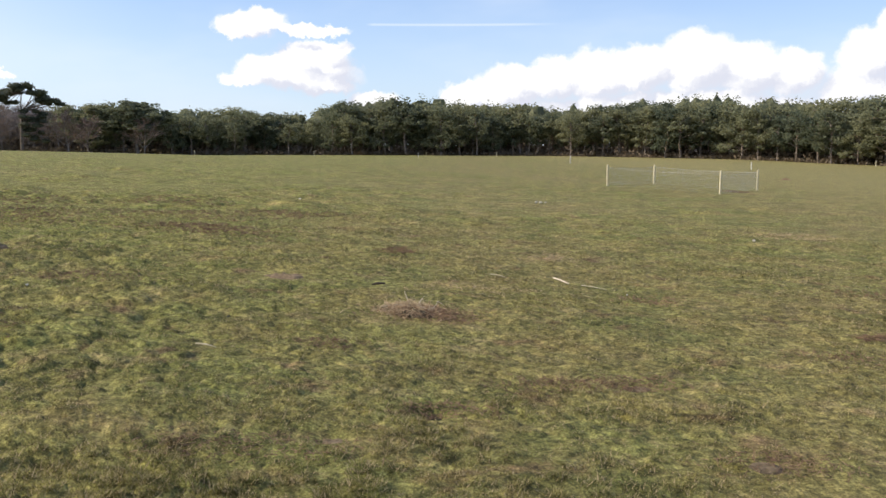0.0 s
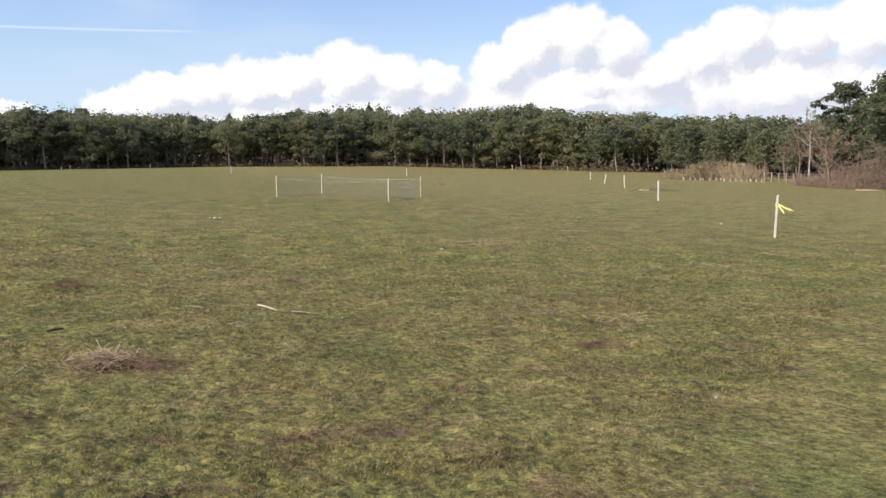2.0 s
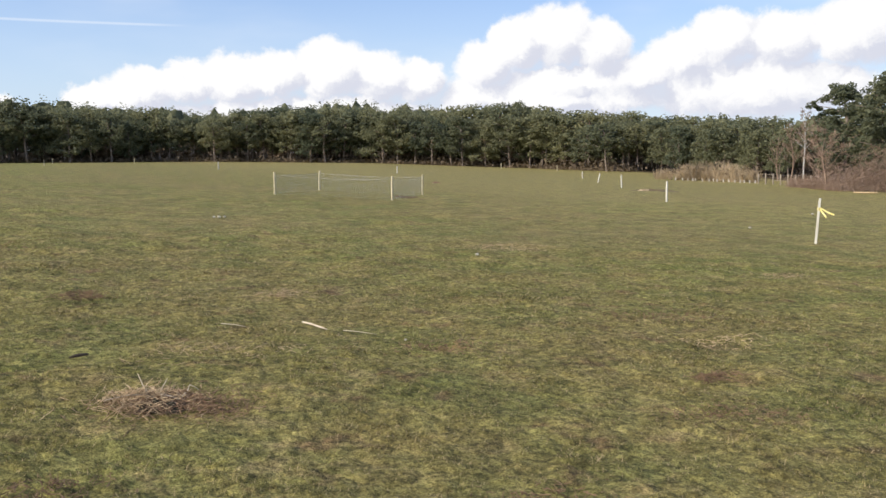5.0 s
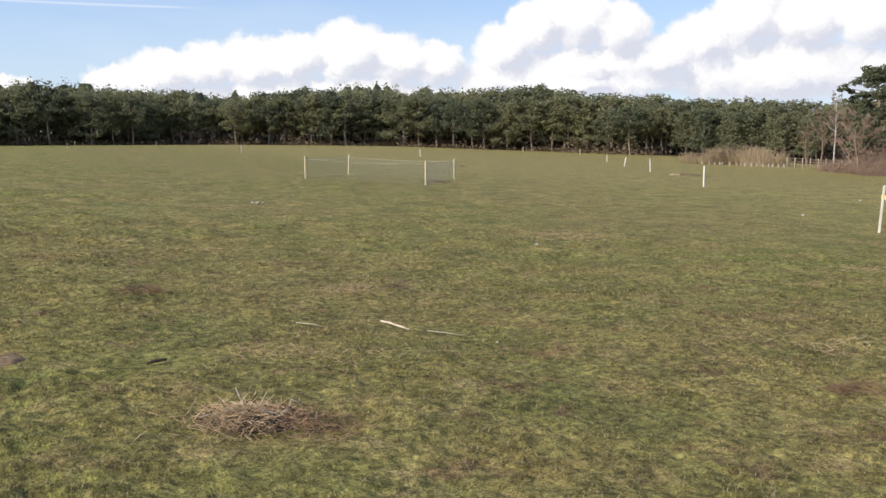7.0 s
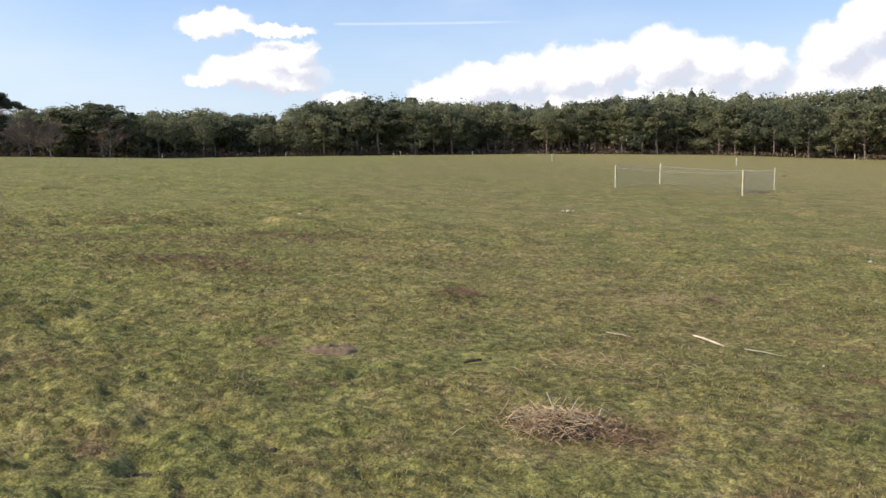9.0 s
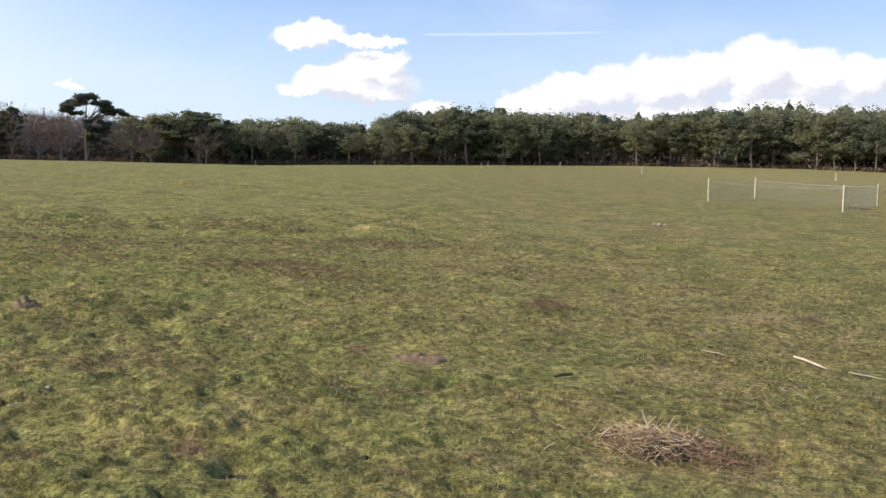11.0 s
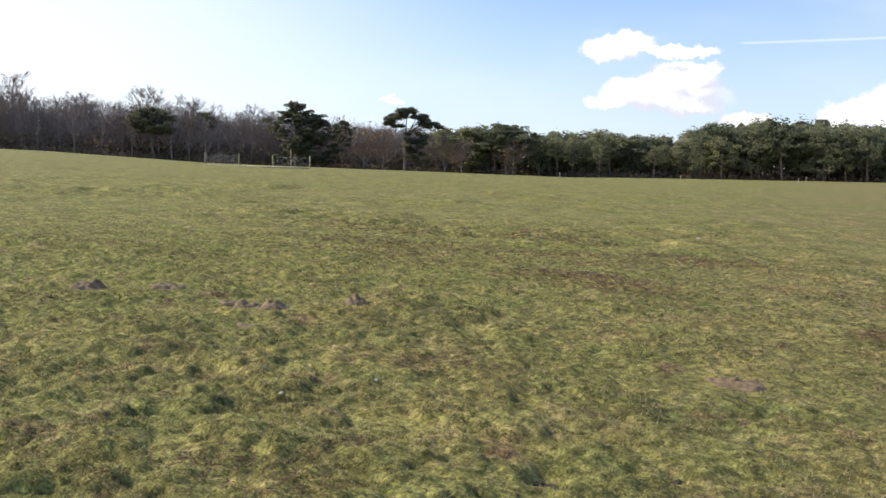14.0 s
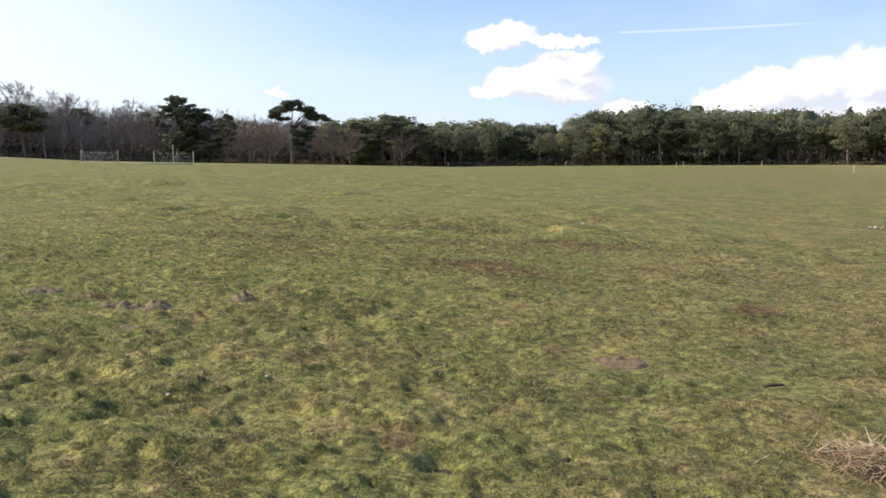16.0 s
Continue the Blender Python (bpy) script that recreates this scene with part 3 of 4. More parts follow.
for k in range(260):
    a = np_rng.uniform(-24, 47)
    r = float(edge_range(a)) + np_rng.uniform(18, 60) + (12 if a > 33 else 0)
    x, y = bearing(a, r)
    z, h = float(lay(x, y)), skyline(a, r) * np_rng.uniform(0.74, 0.97)
    n = 460
    q = np_rng.normal(size=(n, 3))
    q /= np.linalg.norm(q, axis=1)[:, None]
    o = q.copy()
    lump = (1 + 0.28 * np.sin(q[:, 0] * 6 + k) * np.cos(q[:, 1] * 5 + 2 * k) + 0.2 * np.sin(q[:, 2] * 8 + k)).clip(0.7, 1.12) * np_rng.uniform(0.78, 1.0, n)
    c = np.array((x, y, z + h * 0.56)) + q * lump[:, None] * (3.2, 3.2, h * 0.42)
    deep.append(leaf_quads(np_rng, c, 0.62, o))
    deep.append(core_quads(np_rng, (x, y, z + h * 0.56), (2.5, 2.5, h * 0.35), 4, 0.16))
    stems.add([(x, y, z - 0.2), (x + np_rng.normal(0, 0.2), y, z + h * 0.7)], [0.19, 0.1], cap=False)
tagged(new("far_woods", quads_mesh("far_woods", np.concatenate(deep), NEEDLES)), "dark mass of pine crowns deep in the wood", "woods", kind="stuff")
tagged(new("far_trunks", stems.mesh("far_trunks", BARK)), "grey pine trunks deep in the shaded wood", "woods", kind="stuff")

# Low brush that closes the wood's floor.
low = []
for k in range(1700):
    a = np_rng.uniform(-64, 47) if k % 4 else np_rng.uniform(-62, -20)
    r = float(edge_range(a)) + np_rng.uniform(5, 60) + (12 if a > 33 else 0)
    x, y = bearing(a, r)
    n = 60 if a > -22 else 70
    q = np_rng.normal(size=(n, 3)) * (1.5, 1.5, (0.2 if a > -22 else 0.5) + 0.45 + 1.3 * (r > edge_range(a) + 20))
    low.append(leaf_quads(np_rng, np.array((x, y, float(lay(x, y)) + (0.9 if r < edge_range(a) + 20 else 2.2) + (0.6 if a < -22 else 0))) + q, 0.75))
for k in range(900):
    a = np_rng.uniform(-58, 34)
    r = float(edge_range(a)) + np_rng.uniform(1.5, 12)
    x, y = bearing(a, r)
    tall = np_rng.uniform(0.25, 0.9)
    q = np_rng.normal(size=(40, 3)) * (1.3, 1.3, 0.35 * tall)
    low.append(leaf_quads(np_rng, np.array((x, y, float(lay(x, y)) + 0.6 * tall)) + q, 0.5))
tagged(new("undergrowth", quads_mesh("undergrowth", np.concatenate(low), BRUSH)), "dark bracken and brush under the trees", "undergrowth", kind="stuff")


def bare_parts(seed, h=10.0, spread=0.38, limbs=15, first=0.22, twigs=6, trunk_r=0.16, wob=0.25, fat=1.3):
    """A leafless tree: trunk, limbs and a haze of fine twigs, as two tube sets."""
    rng = np.random.default_rng(seed)
    wood, fine = Tubes(5), Twigs()
    zs = np.linspace(-0.3, h * 0.93, 8)
    line = np.stack([wob * np.sin(zs * 0.5 + seed), wob * np.cos(zs * 0.6 + 2 * seed), zs], 1)
    wood.add(line, trunk_r * (1 - 0.88 * np.clip(zs / h, 0, 1)) + 0.012)
    for k in range(limbs):
        u = first + (0.95 - first) * (k + rng.uniform(0, 1)) / limbs
        zb = h * u
        root = np.array((np.interp(zb, zs, line[:, 0]), np.interp(zb, zs, line[:, 1]), zb))
        a = k * 2.4 + rng.uniform(-0.5, 0.5)
        ln = h * spread * (1.05 - 0.75 * u) * rng.uniform(0.8, 1.25)
        d = np.array((math.cos(a), math.sin(a), rng.uniform(0.7, 1.5)))
        d /= np.linalg.norm(d)
        mid = root + d * ln * 0.5 + rng.normal(0, 0.12, 3)
        tip = root + d * ln + (0, 0, 0.12 * ln)
        wood.add([root, mid, tip], [0.075 * (1.1 - u), 0.05 * (1.1 - u), 0.018], cap=False)
        for b in range(7):
            v = rng.uniform(0.25, 1.0)
            base = root + (tip - root) * v
            e = d * 0.8 + rng.normal(0, 0.55, 3)
            e[2] = abs(e[2]) * 0.9 + 0.15
            e /= np.linalg.norm(e)
            bl = ln * rng.uniform(0.22, 0.45)
            end = base + e * bl
            fine.add([base, end], [0.020 * fat, 0.010 * fat])
            for w in range(twigs):
                s = base + (end - base) * rng.uniform(0.2, 1.0)
                f = e + rng.normal(0, 0.6, 3)
                f /= np.linalg.norm(f)
                fine.add([s, s + f * bl * rng.uniform(0.3, 0.75)], [0.013 * fat, 0.007 * fat])
    return wood, fine


def bare_tree(seed, m, label, bark, twig, group="", category="bare tree", **shape):
    wood, fine = bare_parts(seed, **shape)
    tree = thing("bare_tree", label, category, group, m)
    part("trunk", wood.mesh("trunk", bark), tree)
    part("crown", fine.mesh("crown", twig, False), tree)
    return tree


BARE_AZ = [-70, -51, -48, -46, -44.5, -42.8, -41, -37.8, -36, -35, -33.9, -30, -28.4, -25, -22]
BARE_EL = [4.7, 4.6, 4.1, 3.65, 3.65, 3.45, 3.5, 3.4, 2.95, 2.85, 2.85, 2.55, 2.35, 2.25, 2.1]
bare_protos = []
for row, (back, step) in enumerate(((3.0, 1.0), (10.0, 1.15), (18.0, 1.4))):
    az = -66 + row * 0.4
    while az < -21.5 + row * 1.0:
        a = az + rng.uniform(-0.3, 0.3)
        r = float(edge_range(a)) + back + rng.uniform(-1.5, 2.5)
        x, y = bearing(a, r)
        need = 1.7 + r * math.tan(radians(float(np.interp(a, BARE_AZ, BARE_EL)))) - float(lay(x, y))
        sc = need / 10.0 * rng.uniform(0.76, 1.05) * (0.88 if row == 0 else 1)
        m = stand(a, r, sc, rng.uniform(0, 6.28), wide=rng.uniform(0.8, 1.05))
        k = rng.randrange(6)
        if len(bare_protos) < 6:
            k = len(bare_protos)
            bare_protos.append(bare_tree(70 + k, m, "leafless grey-brown tree in the winter wood", TWIG, TWIG if k % 3 else TWIG_RED, "leafless trees of the wood", limbs=14 + k, spread=0.30 + 0.03 * k))
        else:
            copy_thing(bare_protos[k], m)
        az += step * rng.uniform(0.8, 1.2)

# The leafless wood further in, as a haze of stems.
haze = Twigs()
for k in range(4200):
    a = np_rng.uniform(-58, -20)
    r = float(edge_range(a)) + np_rng.uniform(6, 55)
    x, y = bearing(a, r)
    z = float(lay(x, y))
    need = (1.7 + r * math.tan(radians(float(np.interp(a, BARE_AZ, BARE_EL)))) - z) * np_rng.uniform(0.55, 0.98) * (1 + 0.10 * float(bumps(x, y, 14.0, 41)))
    lean = np_rng.normal(0, 0.5, 2)
    haze.add([(x, y, z - 0.2), (x + lean[0] * 0.4, y + lean[1] * 0.4, z + need * 0.6), (x + lean[0], y + lean[1], z + need)], [0.06, 0.015])
    for b in range(42):
        u = np_rng.uniform(0.06, 0.98)
        e = np_rng.normal(0, 0.8, 3)
        s = np.array((x + lean[0] * u, y + lean[1] * u, z + need * u))
        haze.add([s, s + (e[0], e[1], abs(e[2]) + 0.3)], [0.034, 0.016])
tagged(new("bare_woods", haze.mesh("bare_woods", TWIG, False)), "grey haze of leafless stems and twigs", "woods", kind="stuff")


def single_pine(seed, az, r, top, label, wide=1.0, turn=0.0, needles=NEEDLES_BACKLIT, **shape):
    x, y = bearing(az, r)
    h = 1.7 + r * math.tan(radians(top)) - float(lay(x, y))
    return pine(seed, stand(az, r, h / 10.0, turn, wide=wide), label, needles, **shape)


def umbrella_pine(az, r, top, label):
    """A tall old pine: forked stem, a wide ragged top layer, a lower layer to one side."""
    rng = np.random.default_rng(11)
    x, y = bearing(az, r)
    h = 1.7 + r * math.tan(radians(top)) - float(lay(x, y))
    trunk, quads_ = Tubes(6), []
    fork = np.array((0.25, 0, h * 0.58))
    trunk.add([(0, 0, -0.3), (0.05, 0, h * 0.3), fork], [0.30, 0.24, 0.19])
    left, right = np.array((0.4, 0.2, h * 0.88)), np.array((2.3, -0.2, h * 0.86))
    trunk.add([fork, (0.2, 0.1, h * 0.72), left], [0.17, 0.13, 0.08])
    trunk.add([fork, (1.3, 0, h * 0.70), right], [0.13, 0.10, 0.07])
    pads = [(rng.uniform(-3.6, 4.4), rng.uniform(-2.6, 2.6), 0.0) for k in range(40)]
    pads = [(px, py, h * (0.965 - 0.0085 * (px - 0.6) ** 2) + rng.uniform(-1.2, 0.15)) for px, py, _ in pads]
    pads += [(rng.uniform(3.0, 7.2), rng.uniform(-1.5, 1.5), h * rng.uniform(0.70, 0.77)) for k in range(12)]
    pads += [(rng.uniform(0.3, 4.6), rng.uniform(-1.5, 1.5), h * rng.uniform(0.14, 0.60)) for k in range(26)]
    pads += [(rng.uniform(-2.6, -0.6), rng.uniform(-1, 1), h * rng.uniform(0.70, 0.80)) for k in range(3)]
    for px, py, pz in pads:
        q = rng.normal(size=(80, 3))
        q /= np.linalg.norm(q, axis=1)[:, None]
        o = q.copy()
        q *= rng.uniform(0.6, 1.08, (80, 1))
        q[:, 2] = np.where(q[:, 2] < 0, q[:, 2] * 0.5, q[:, 2])
        c = np.array((px, py, pz))
        quads_.append(leaf_quads(rng, c + q * (rng.uniform(0.8, 1.25), 1.0, 0.58), 0.33, o))
        quads_.append(core_quads(rng, c, (0.75, 0.72, 0.38)))
        if pz > 0.6 * h:
            root = left if px < 1 else (right if px < 3.2 and pz > 0.8 * h else fork)
            trunk.add([root, (root + c) / 2 + (0, 0, 0.1), c], [0.07, 0.05, 0.02])
        else:
            trunk.add([(0.1, 0, pz - 0.4), c], [0.06, 0.02])
    tree = thing("pine_tree", label, "pine tree", m=Matrix.Translation((x, y, float(lay(x, y)))) @ Matrix.Rotation(radians(-az), 4, "Z"))
    part("trunk", trunk.mesh("trunk", BARK), tree, "pale forked trunk")
    part("crown", quads_mesh("crown", np.concatenate(quads_), NEEDLES_BACKLIT), tree)


umbrella_pine(-25.0, 176, 3.5, "tall flat-topped pine with a forked bare trunk")
single_pine(12, -31.8, 172, 3.75, "dense dark pine standing before leafless trees", low=0.10, wide=1.35, boughs=44, size=0.55)
single_pine(13, -30.5, 174, 3.0, "dark bushy pine beside a taller pine", low=0.05, wide=1.6, boughs=44, size=0.6)
single_pine(14, -40.2, 174, 3.2, "dark pine with a rounded crown on a bare stem", low=0.52, wide=1.7, boughs=40, size=0.75)
single_pine(15, -49.8, 176, 4.15, "dark pine crown among leafless trees", low=0.66, wide=1.3, boughs=24, size=0.6)
single_pine(19, -28.9, 176, 2.7, "small dark pine beside the leafless wood", low=0.45, wide=1.0, boughs=20, size=0.55)
single_pine(16, -18.6, 182, 2.6, "broad green pine rising above its neighbours", needles=NEEDLES, low=0.40, wide=2.2, boughs=36, size=0.7)
single_pine(17, -21.2, 184, 2.3, "small green pine at the corner of the wood", needles=NEEDLES, low=0.15, wide=1.8, boughs=30, size=0.7)
single_pine(18, -37.1, 190, 3.0, "small dark pine top above leafless trees", low=0.6, wide=1.4, boughs=20, size=0.6)
# Pines that stand nearer, by the track.
for s, az, r, top in ((21, 46.4, 101, 3.5), (22, 48.9, 97, 4.2), (23, 52.0, 100, 4.2), (24, 55.5, 98, 4.4), (25, 47.9, 112, 3.2), (26, 60.0, 102, 4.5)):
    single_pine(s, az, r, top, "large spreading pine with green foliage to low boughs", needles=NEEDLES, low=0.14, wide=1.35, boughs=44, puffs=7, leaves=64, leaf=0.19, gappy=0.2, size=0.62)
b = bearing(44.1, 103)
birch = bare_tree(31, Matrix.Translation((*b, float(lay(*b)))) @ Matrix.Diagonal((0.78, 0.78, 0.78, 1)), "slender white-barked birch by the fence", BIRCH, TWIG_RED, category="birch", spread=0.24, limbs=20, twigs=16, first=0.45, trunk_r=0.12, wob=0.04, fat=0.9)
for s, az, r, sc in ((32, 43.4, 112, 0.66), (33, 44.9, 110, 0.70), (34, 45.8, 104, 0.6), (35, 42.6, 116, 0.55)):
    bare_tree(s, stand(az, r, sc, s), "reddish leafless birch behind the fence", TWIG_RED, TWIG_RED, "birches by the fence", spread=0.3)
for s, az, r, top in ((51, -40.4, 184, 3.95), (52, -37.9, 184, 3.45), (53, -34.4, 182, 3.1), (54, -33.2, 180, 2.8), (55, -47.6, 182, 4.4), (56, -44.0, 182, 3.6)):
    x, y = bearing(az, r)
    bare_tree(s, stand(az, r, (1.7 + r * math.tan(radians(top)) - float(lay(x, y))) / 10.0, s), "tall leafless tree with a rounded twiggy crown", TWIG, TWIG, "tall leafless trees", spread=0.55, first=0.42, twigs=26, limbs=20, fat=0.9)
for s, az, r, sc in ((36, -18.2, 178, 0.62), (37, -26.4, 170, 0.66), (38, -27.6, 171, 0.70), (39, -22.6, 174, 0.66), (40, -21.4, 176, 0.58)):
    bare_tree(s, stand(az, r, sc, s, wide=1.3), "rounded leafless birch at the wood's edge", TWIG, TWIG_RED, "birches at the wood's edge", spread=0.5, twigs=18, first=0.10, limbs=22, fat=2.4)


def shrub(seed, m, label, mat, stems=48, h=2.6, wide=1.0, group=""):
    rng = np.random.default_rng(seed)
    t = Tubes(3)
    for k in range(stems):
        a, d = rng.uniform(0, 6.28), wide * math.sqrt(rng.uniform(0, 1))
        base = np.array((d * math.cos(a) * 0.6, d * math.sin(a) * 0.6, -0.1))
        tip = base + (d * 0.8 * math.cos(a) + rng.normal(0, 0.25), d * 0.8 * math.sin(a) + rng.normal(0, 0.25), h * rng.uniform(0.40, 1.05))
        t.add([base, (base + tip) / 2 + rng.normal(0, 0.05, 3), tip], [0.028, 0.020, 0.008], cap=False)
        for b in range(7):
            s = base + (tip - base) * rng.uniform(0.2, 0.95)
            t.add([s, s + (rng.normal(0, 0.3), rng.normal(0, 0.3), rng.uniform(0.1, 0.6))], [0.012, 0.006], cap=False)
    ob = tagged(new("shrub", t.mesh("shrub", mat, False)), label, "shrub", group)
    ob.matrix_basis = m
    return ob


first = None
for k in range(26):
    az, r = 35.6 + 6.0 * (k % 13) / 12.5 + rng.uniform(-0.15, 0.15), 121 - 0.9 * (k % 13) + 4 * (k // 13)
    m = stand(az, r, rng.uniform(0.85, 1.95) * (0.62 if k % 13 < 3 else 1.0), rng.uniform(0, 6.28))
    if first is None:
        first = shrub(91, m, "tan upright leafless shrub in a planted belt", TAN, group="shrubs of the planted belt")
    else:
        copy_thing(first, m)
brambles = Twigs()
for k in range(40000):
    az = 43.4 + 20 * np_rng.uniform() ** 1.1
    r = np_rng.uniform(84, 93) + max(0, 46.5 - az) * 4
    x, y = bearing(az, r)
    top = (1.0 if az < 45 else 1.0 + 2.6 * min(1.0, (az - 45) / 2.5)) * (0.7 + 0.5 * float(bumps(x, y, 3.0, 31)))
    s = np.array((x, y, float(lay(x, y)) + np_rng.uniform(0, 1) ** 1.4 * max(top, 0.2)))
    e = np_rng.normal(0, 0.42, 3)
    brambles.add([s, s + e], [0.010, 0.005])
tagged(new("brambles", brambles.mesh("brambles", TWIG_RED, False)), "tangle of reddish-brown winter brambles", "bramble", kind="stuff")
for k in range(13):
    az = 45.4 + 0.95 * k + rng.uniform(-0.3, 0.3)
    m = stand(az, rng.uniform(86, 93), rng.uniform(0.42, 0.62), rng.uniform(0, 6.28), wide=1.25)
    if k == 0:
        bush = bare_tree(61, m, "brown leafless bush among the brambles", TWIG_RED, TWIG_RED, "bushes among the brambles", category="bush", spread=0.5, first=0.06, twigs=14)
    else:
        copy_thing(bush, m)

# ---- posts, pens and fence ----


def box_post(w, h, tip=0.0, sink=0.25, chamfer=0.12):
    """A sawn stake with chamfered edges and a slightly worn top."""
    bm = bmesh.new()
    bmesh.ops.create_cube(bm, size=1.0)
    for v in bm.verts:
        v.co.x *= w
        v.co.y *= w
        v.co.z = h if v.co.z > 0 else -sink
        if v.co.z > 0 and tip:
            v.co.z += tip * (1 if v.co.x > 0 else -1)
    bmesh.ops.bevel(bm, geom=bm.edges[:], offset=w * chamfer, segments=1, affect="EDGES")
    me = bpy.data.meshes.new("post")
    bm.to_mesh(me)
    bm.free()
    return me


def stake(x, y, h, w, mat, label, lean=(0, 0), turn=0.0, group=""):
    me = box_post(w, h, tip=w * 0.08)
    me.materials.append(mat)
    ob = tagged(new("stake", me), label, "stake", group)
    ob.matrix_basis = Matrix.Translation(on_ground(x, y)) @ Euler((radians(lean[0]), radians(lean[1]), turn)).to_matrix().to_4x4()
    return ob


LINE = "marker stakes across the heath"
tape_stake = stake(15.05, 18.50, 1.05, 0.055, WHITE_POST, "white wooden stake with yellow tape, leaning slightly", (3.0, 3.0), -0.77, LINE)
stake(25.24, 38.25, 0.97, 0.075, WHITE_POST, "upright white wooden marker stake in the turf", (0, 0.3), 0.3, LINE)
stake(41.0, 66.1, 1.06, 0.085, WHITE_POST, "white wooden marker stake leaning a little", (0, -3.0), 0.2, LINE)
stake(51.1, 86.0, 1.02, 0.09, WHITE_POST, "white wooden marker stake leaning well over", (0, 14.0), 0.2, LINE)
stake(59.8, 103.8, 0.88, 0.09, WHITE_POST, "white wooden marker stake far across the heath", (0, 0), 0.2, LINE)
stake(36.2, 108.1, 0.9, 0.10, WHITE_POST, "pale wooden marker stake beyond the net pen", (0, 0), 0.1, LINE)
stake(15.6, 114.2, 0.92, 0.10, WHITE_POST, "pale wooden marker stake before the pine wood", (0, 0), 0.0, LINE)
stake(-4.46, 148.2, 0.78, 0.09, WHITE_POST, "short pale marker stake before the pine wood", (0, 0), 0.0, LINE)
for az, r, h in ((-15.3, 172, 0.9), (-0.9, 178, 0.9), (3.6, 178, 0.9), (26.0, 168, 1.0), (29.5, 160, 1.0), (-8.0, 178, 0.8)):
    x, y = bearing(az, r)
    stake(x, y, h, 0.12, STAKE, "pale fence stake at the edge of the pines", (0, 0), 0.0, "stakes at the wood's edge")


def ribbon(pts, width, mat, name, parent=None, label="", thick=0.002):
    v, f = [], []
    for k, q in enumerate(pts):
        q = Vector(q)
        for s in (-1, 1):
            for d in (-thick, thick):
                v.append(q + Vector((0.15 * s * width, d, s * width / 2)))
    for k in range(len(pts) - 1):
        a = 4 * k
        f += [(a, a + 2, a + 6, a + 4), (a + 1, a + 5, a + 7, a + 3), (a, a + 4, a + 5, a + 1), (a + 2, a + 3, a + 7, a + 6)]
    me = bpy.data.meshes.new(name)
    me.from_pydata(v, [], f)
    me.materials.append(mat)
    ob = new(name, me)
    if parent:
        ob.parent = parent
    return tagged(ob, label)


wrap = Tubes(4)
wrap.add([(0, 0, 0.775), (0, 0, 0.845)], [0.043, 0.043])
tape_wrap = part("tape_wrap", wrap.mesh("tape_wrap", TAPE, False), tape_stake, "yellow tape wound round the stake")
ribbon([(0.02, -0.035, 0.80), (0.07, -0.05, 0.75), (0.12, -0.06, 0.69), (0.17, -0.08, 0.63)], 0.045, TAPE, "tape_end", tape_wrap, "fluttering yellow tape end")
ribbon([(0.02, -0.035, 0.83), (0.12, -0.06, 0.79), (0.21, -0.07, 0.74), (0.33, -0.10, 0.71)], 0.035, TAPE, "tape_end", tape_wrap, "fluttering yellow tape end")


def net_panel(a, b, h, pitch=0.075, wire=0.0028, low=0.02):
    """Wire netting between two post feet, as crossing strands."""
    a, b = Vector(a), Vector(b)
    n = int((b - a).length / pitch)
    t = Tubes(3)
    for k in range(1, n):
        p = a.lerp(b, k / n)
        p.z = float(height(p.x, p.y))
        t.add([p + Vector((0, 0, low)), p + Vector((0, 0, h))], [wire / 2, wire / 2], cap=False)
    for k in range(int(h / pitch) + 1):
        pts = []
        for s in range(9):
            p = a.lerp(b, s / 8)
            pts.append(Vector((p.x, p.y, float(height(p.x, p.y)) + low + k * pitch)))
        t.add(pts, [wire / 2] * 9, cap=False)
    return t


def net_pen(corners, h, label, sides, base, post_w=0.07):
    pen = thing("net_pen", label, "pen", m=Matrix.Translation(base))
    shift = Vector(base)
    for x, y in corners:
        me = box_post(post_w, h, tip=post_w * 0.05)
        me.materials.append(STAKE)
        ob = part("post", me, pen, "pale wooden corner post")
        ob.matrix_basis = Matrix.Translation(on_ground(x, y) - shift) @ Euler((radians(rng.uniform(-1, 1)), radians(rng.uniform(-0.5, 2.5)), 0.4)).to_matrix().to_4x4()
    for i, j in sides:
        a, b = on_ground(*corners[i]), on_ground(*corners[j])
        t = net_panel(a, b, h * 0.86)
        t.v = [v - np.array(shift) for v in t.v]
        panel = part("netting", t.mesh("netting", WIRE, False), pen, "grey wire netting panel")
        top = Tubes(4)
        pts = []
        for s in range(9):
            q = a.lerp(b, s / 8)
            sag = 0.08 * math.sin(math.pi * s / 8)
            pts.append(Vector((q.x, q.y, q.z + h * 0.88 - sag)) - shift)
        top.add(pts, [0.0045] * 9)
        part("top_wire", top.mesh("top_wire", WIRE, False), panel)
    return pen


F_, L_, R_, B_ = (11.47, 38.03), (7.65, 43.1), (14.8, 43.25), (11.05, 48.4)
net_pen([F_, L_, B_, R_], 0.99, "square wire-net pen on four pale posts", ((0, 1), (1, 2), (2, 3), (3, 0)), on_ground(*F_))
n1, n2, n3, n4 = bearing(-37.2, 85.5), bearing(-35.2, 82.5), bearing(-33.15, 85.0), bearing(-30.9, 82.5)
net_pen([n1, n2], 1.15, "low wire-net panel between two pale posts", ((0, 1),), on_ground(*n1), 0.08)
net_pen([n3, n4], 1.15, "low wire-net panel beside a matching panel", ((0, 1),), on_ground(*n3), 0.08)
n5 = bearing(-32.05, 85)
stake(*n5, 1.7, 0.06, STAKE, "thin tall pale pole behind a net panel")
rail = Tubes(4)
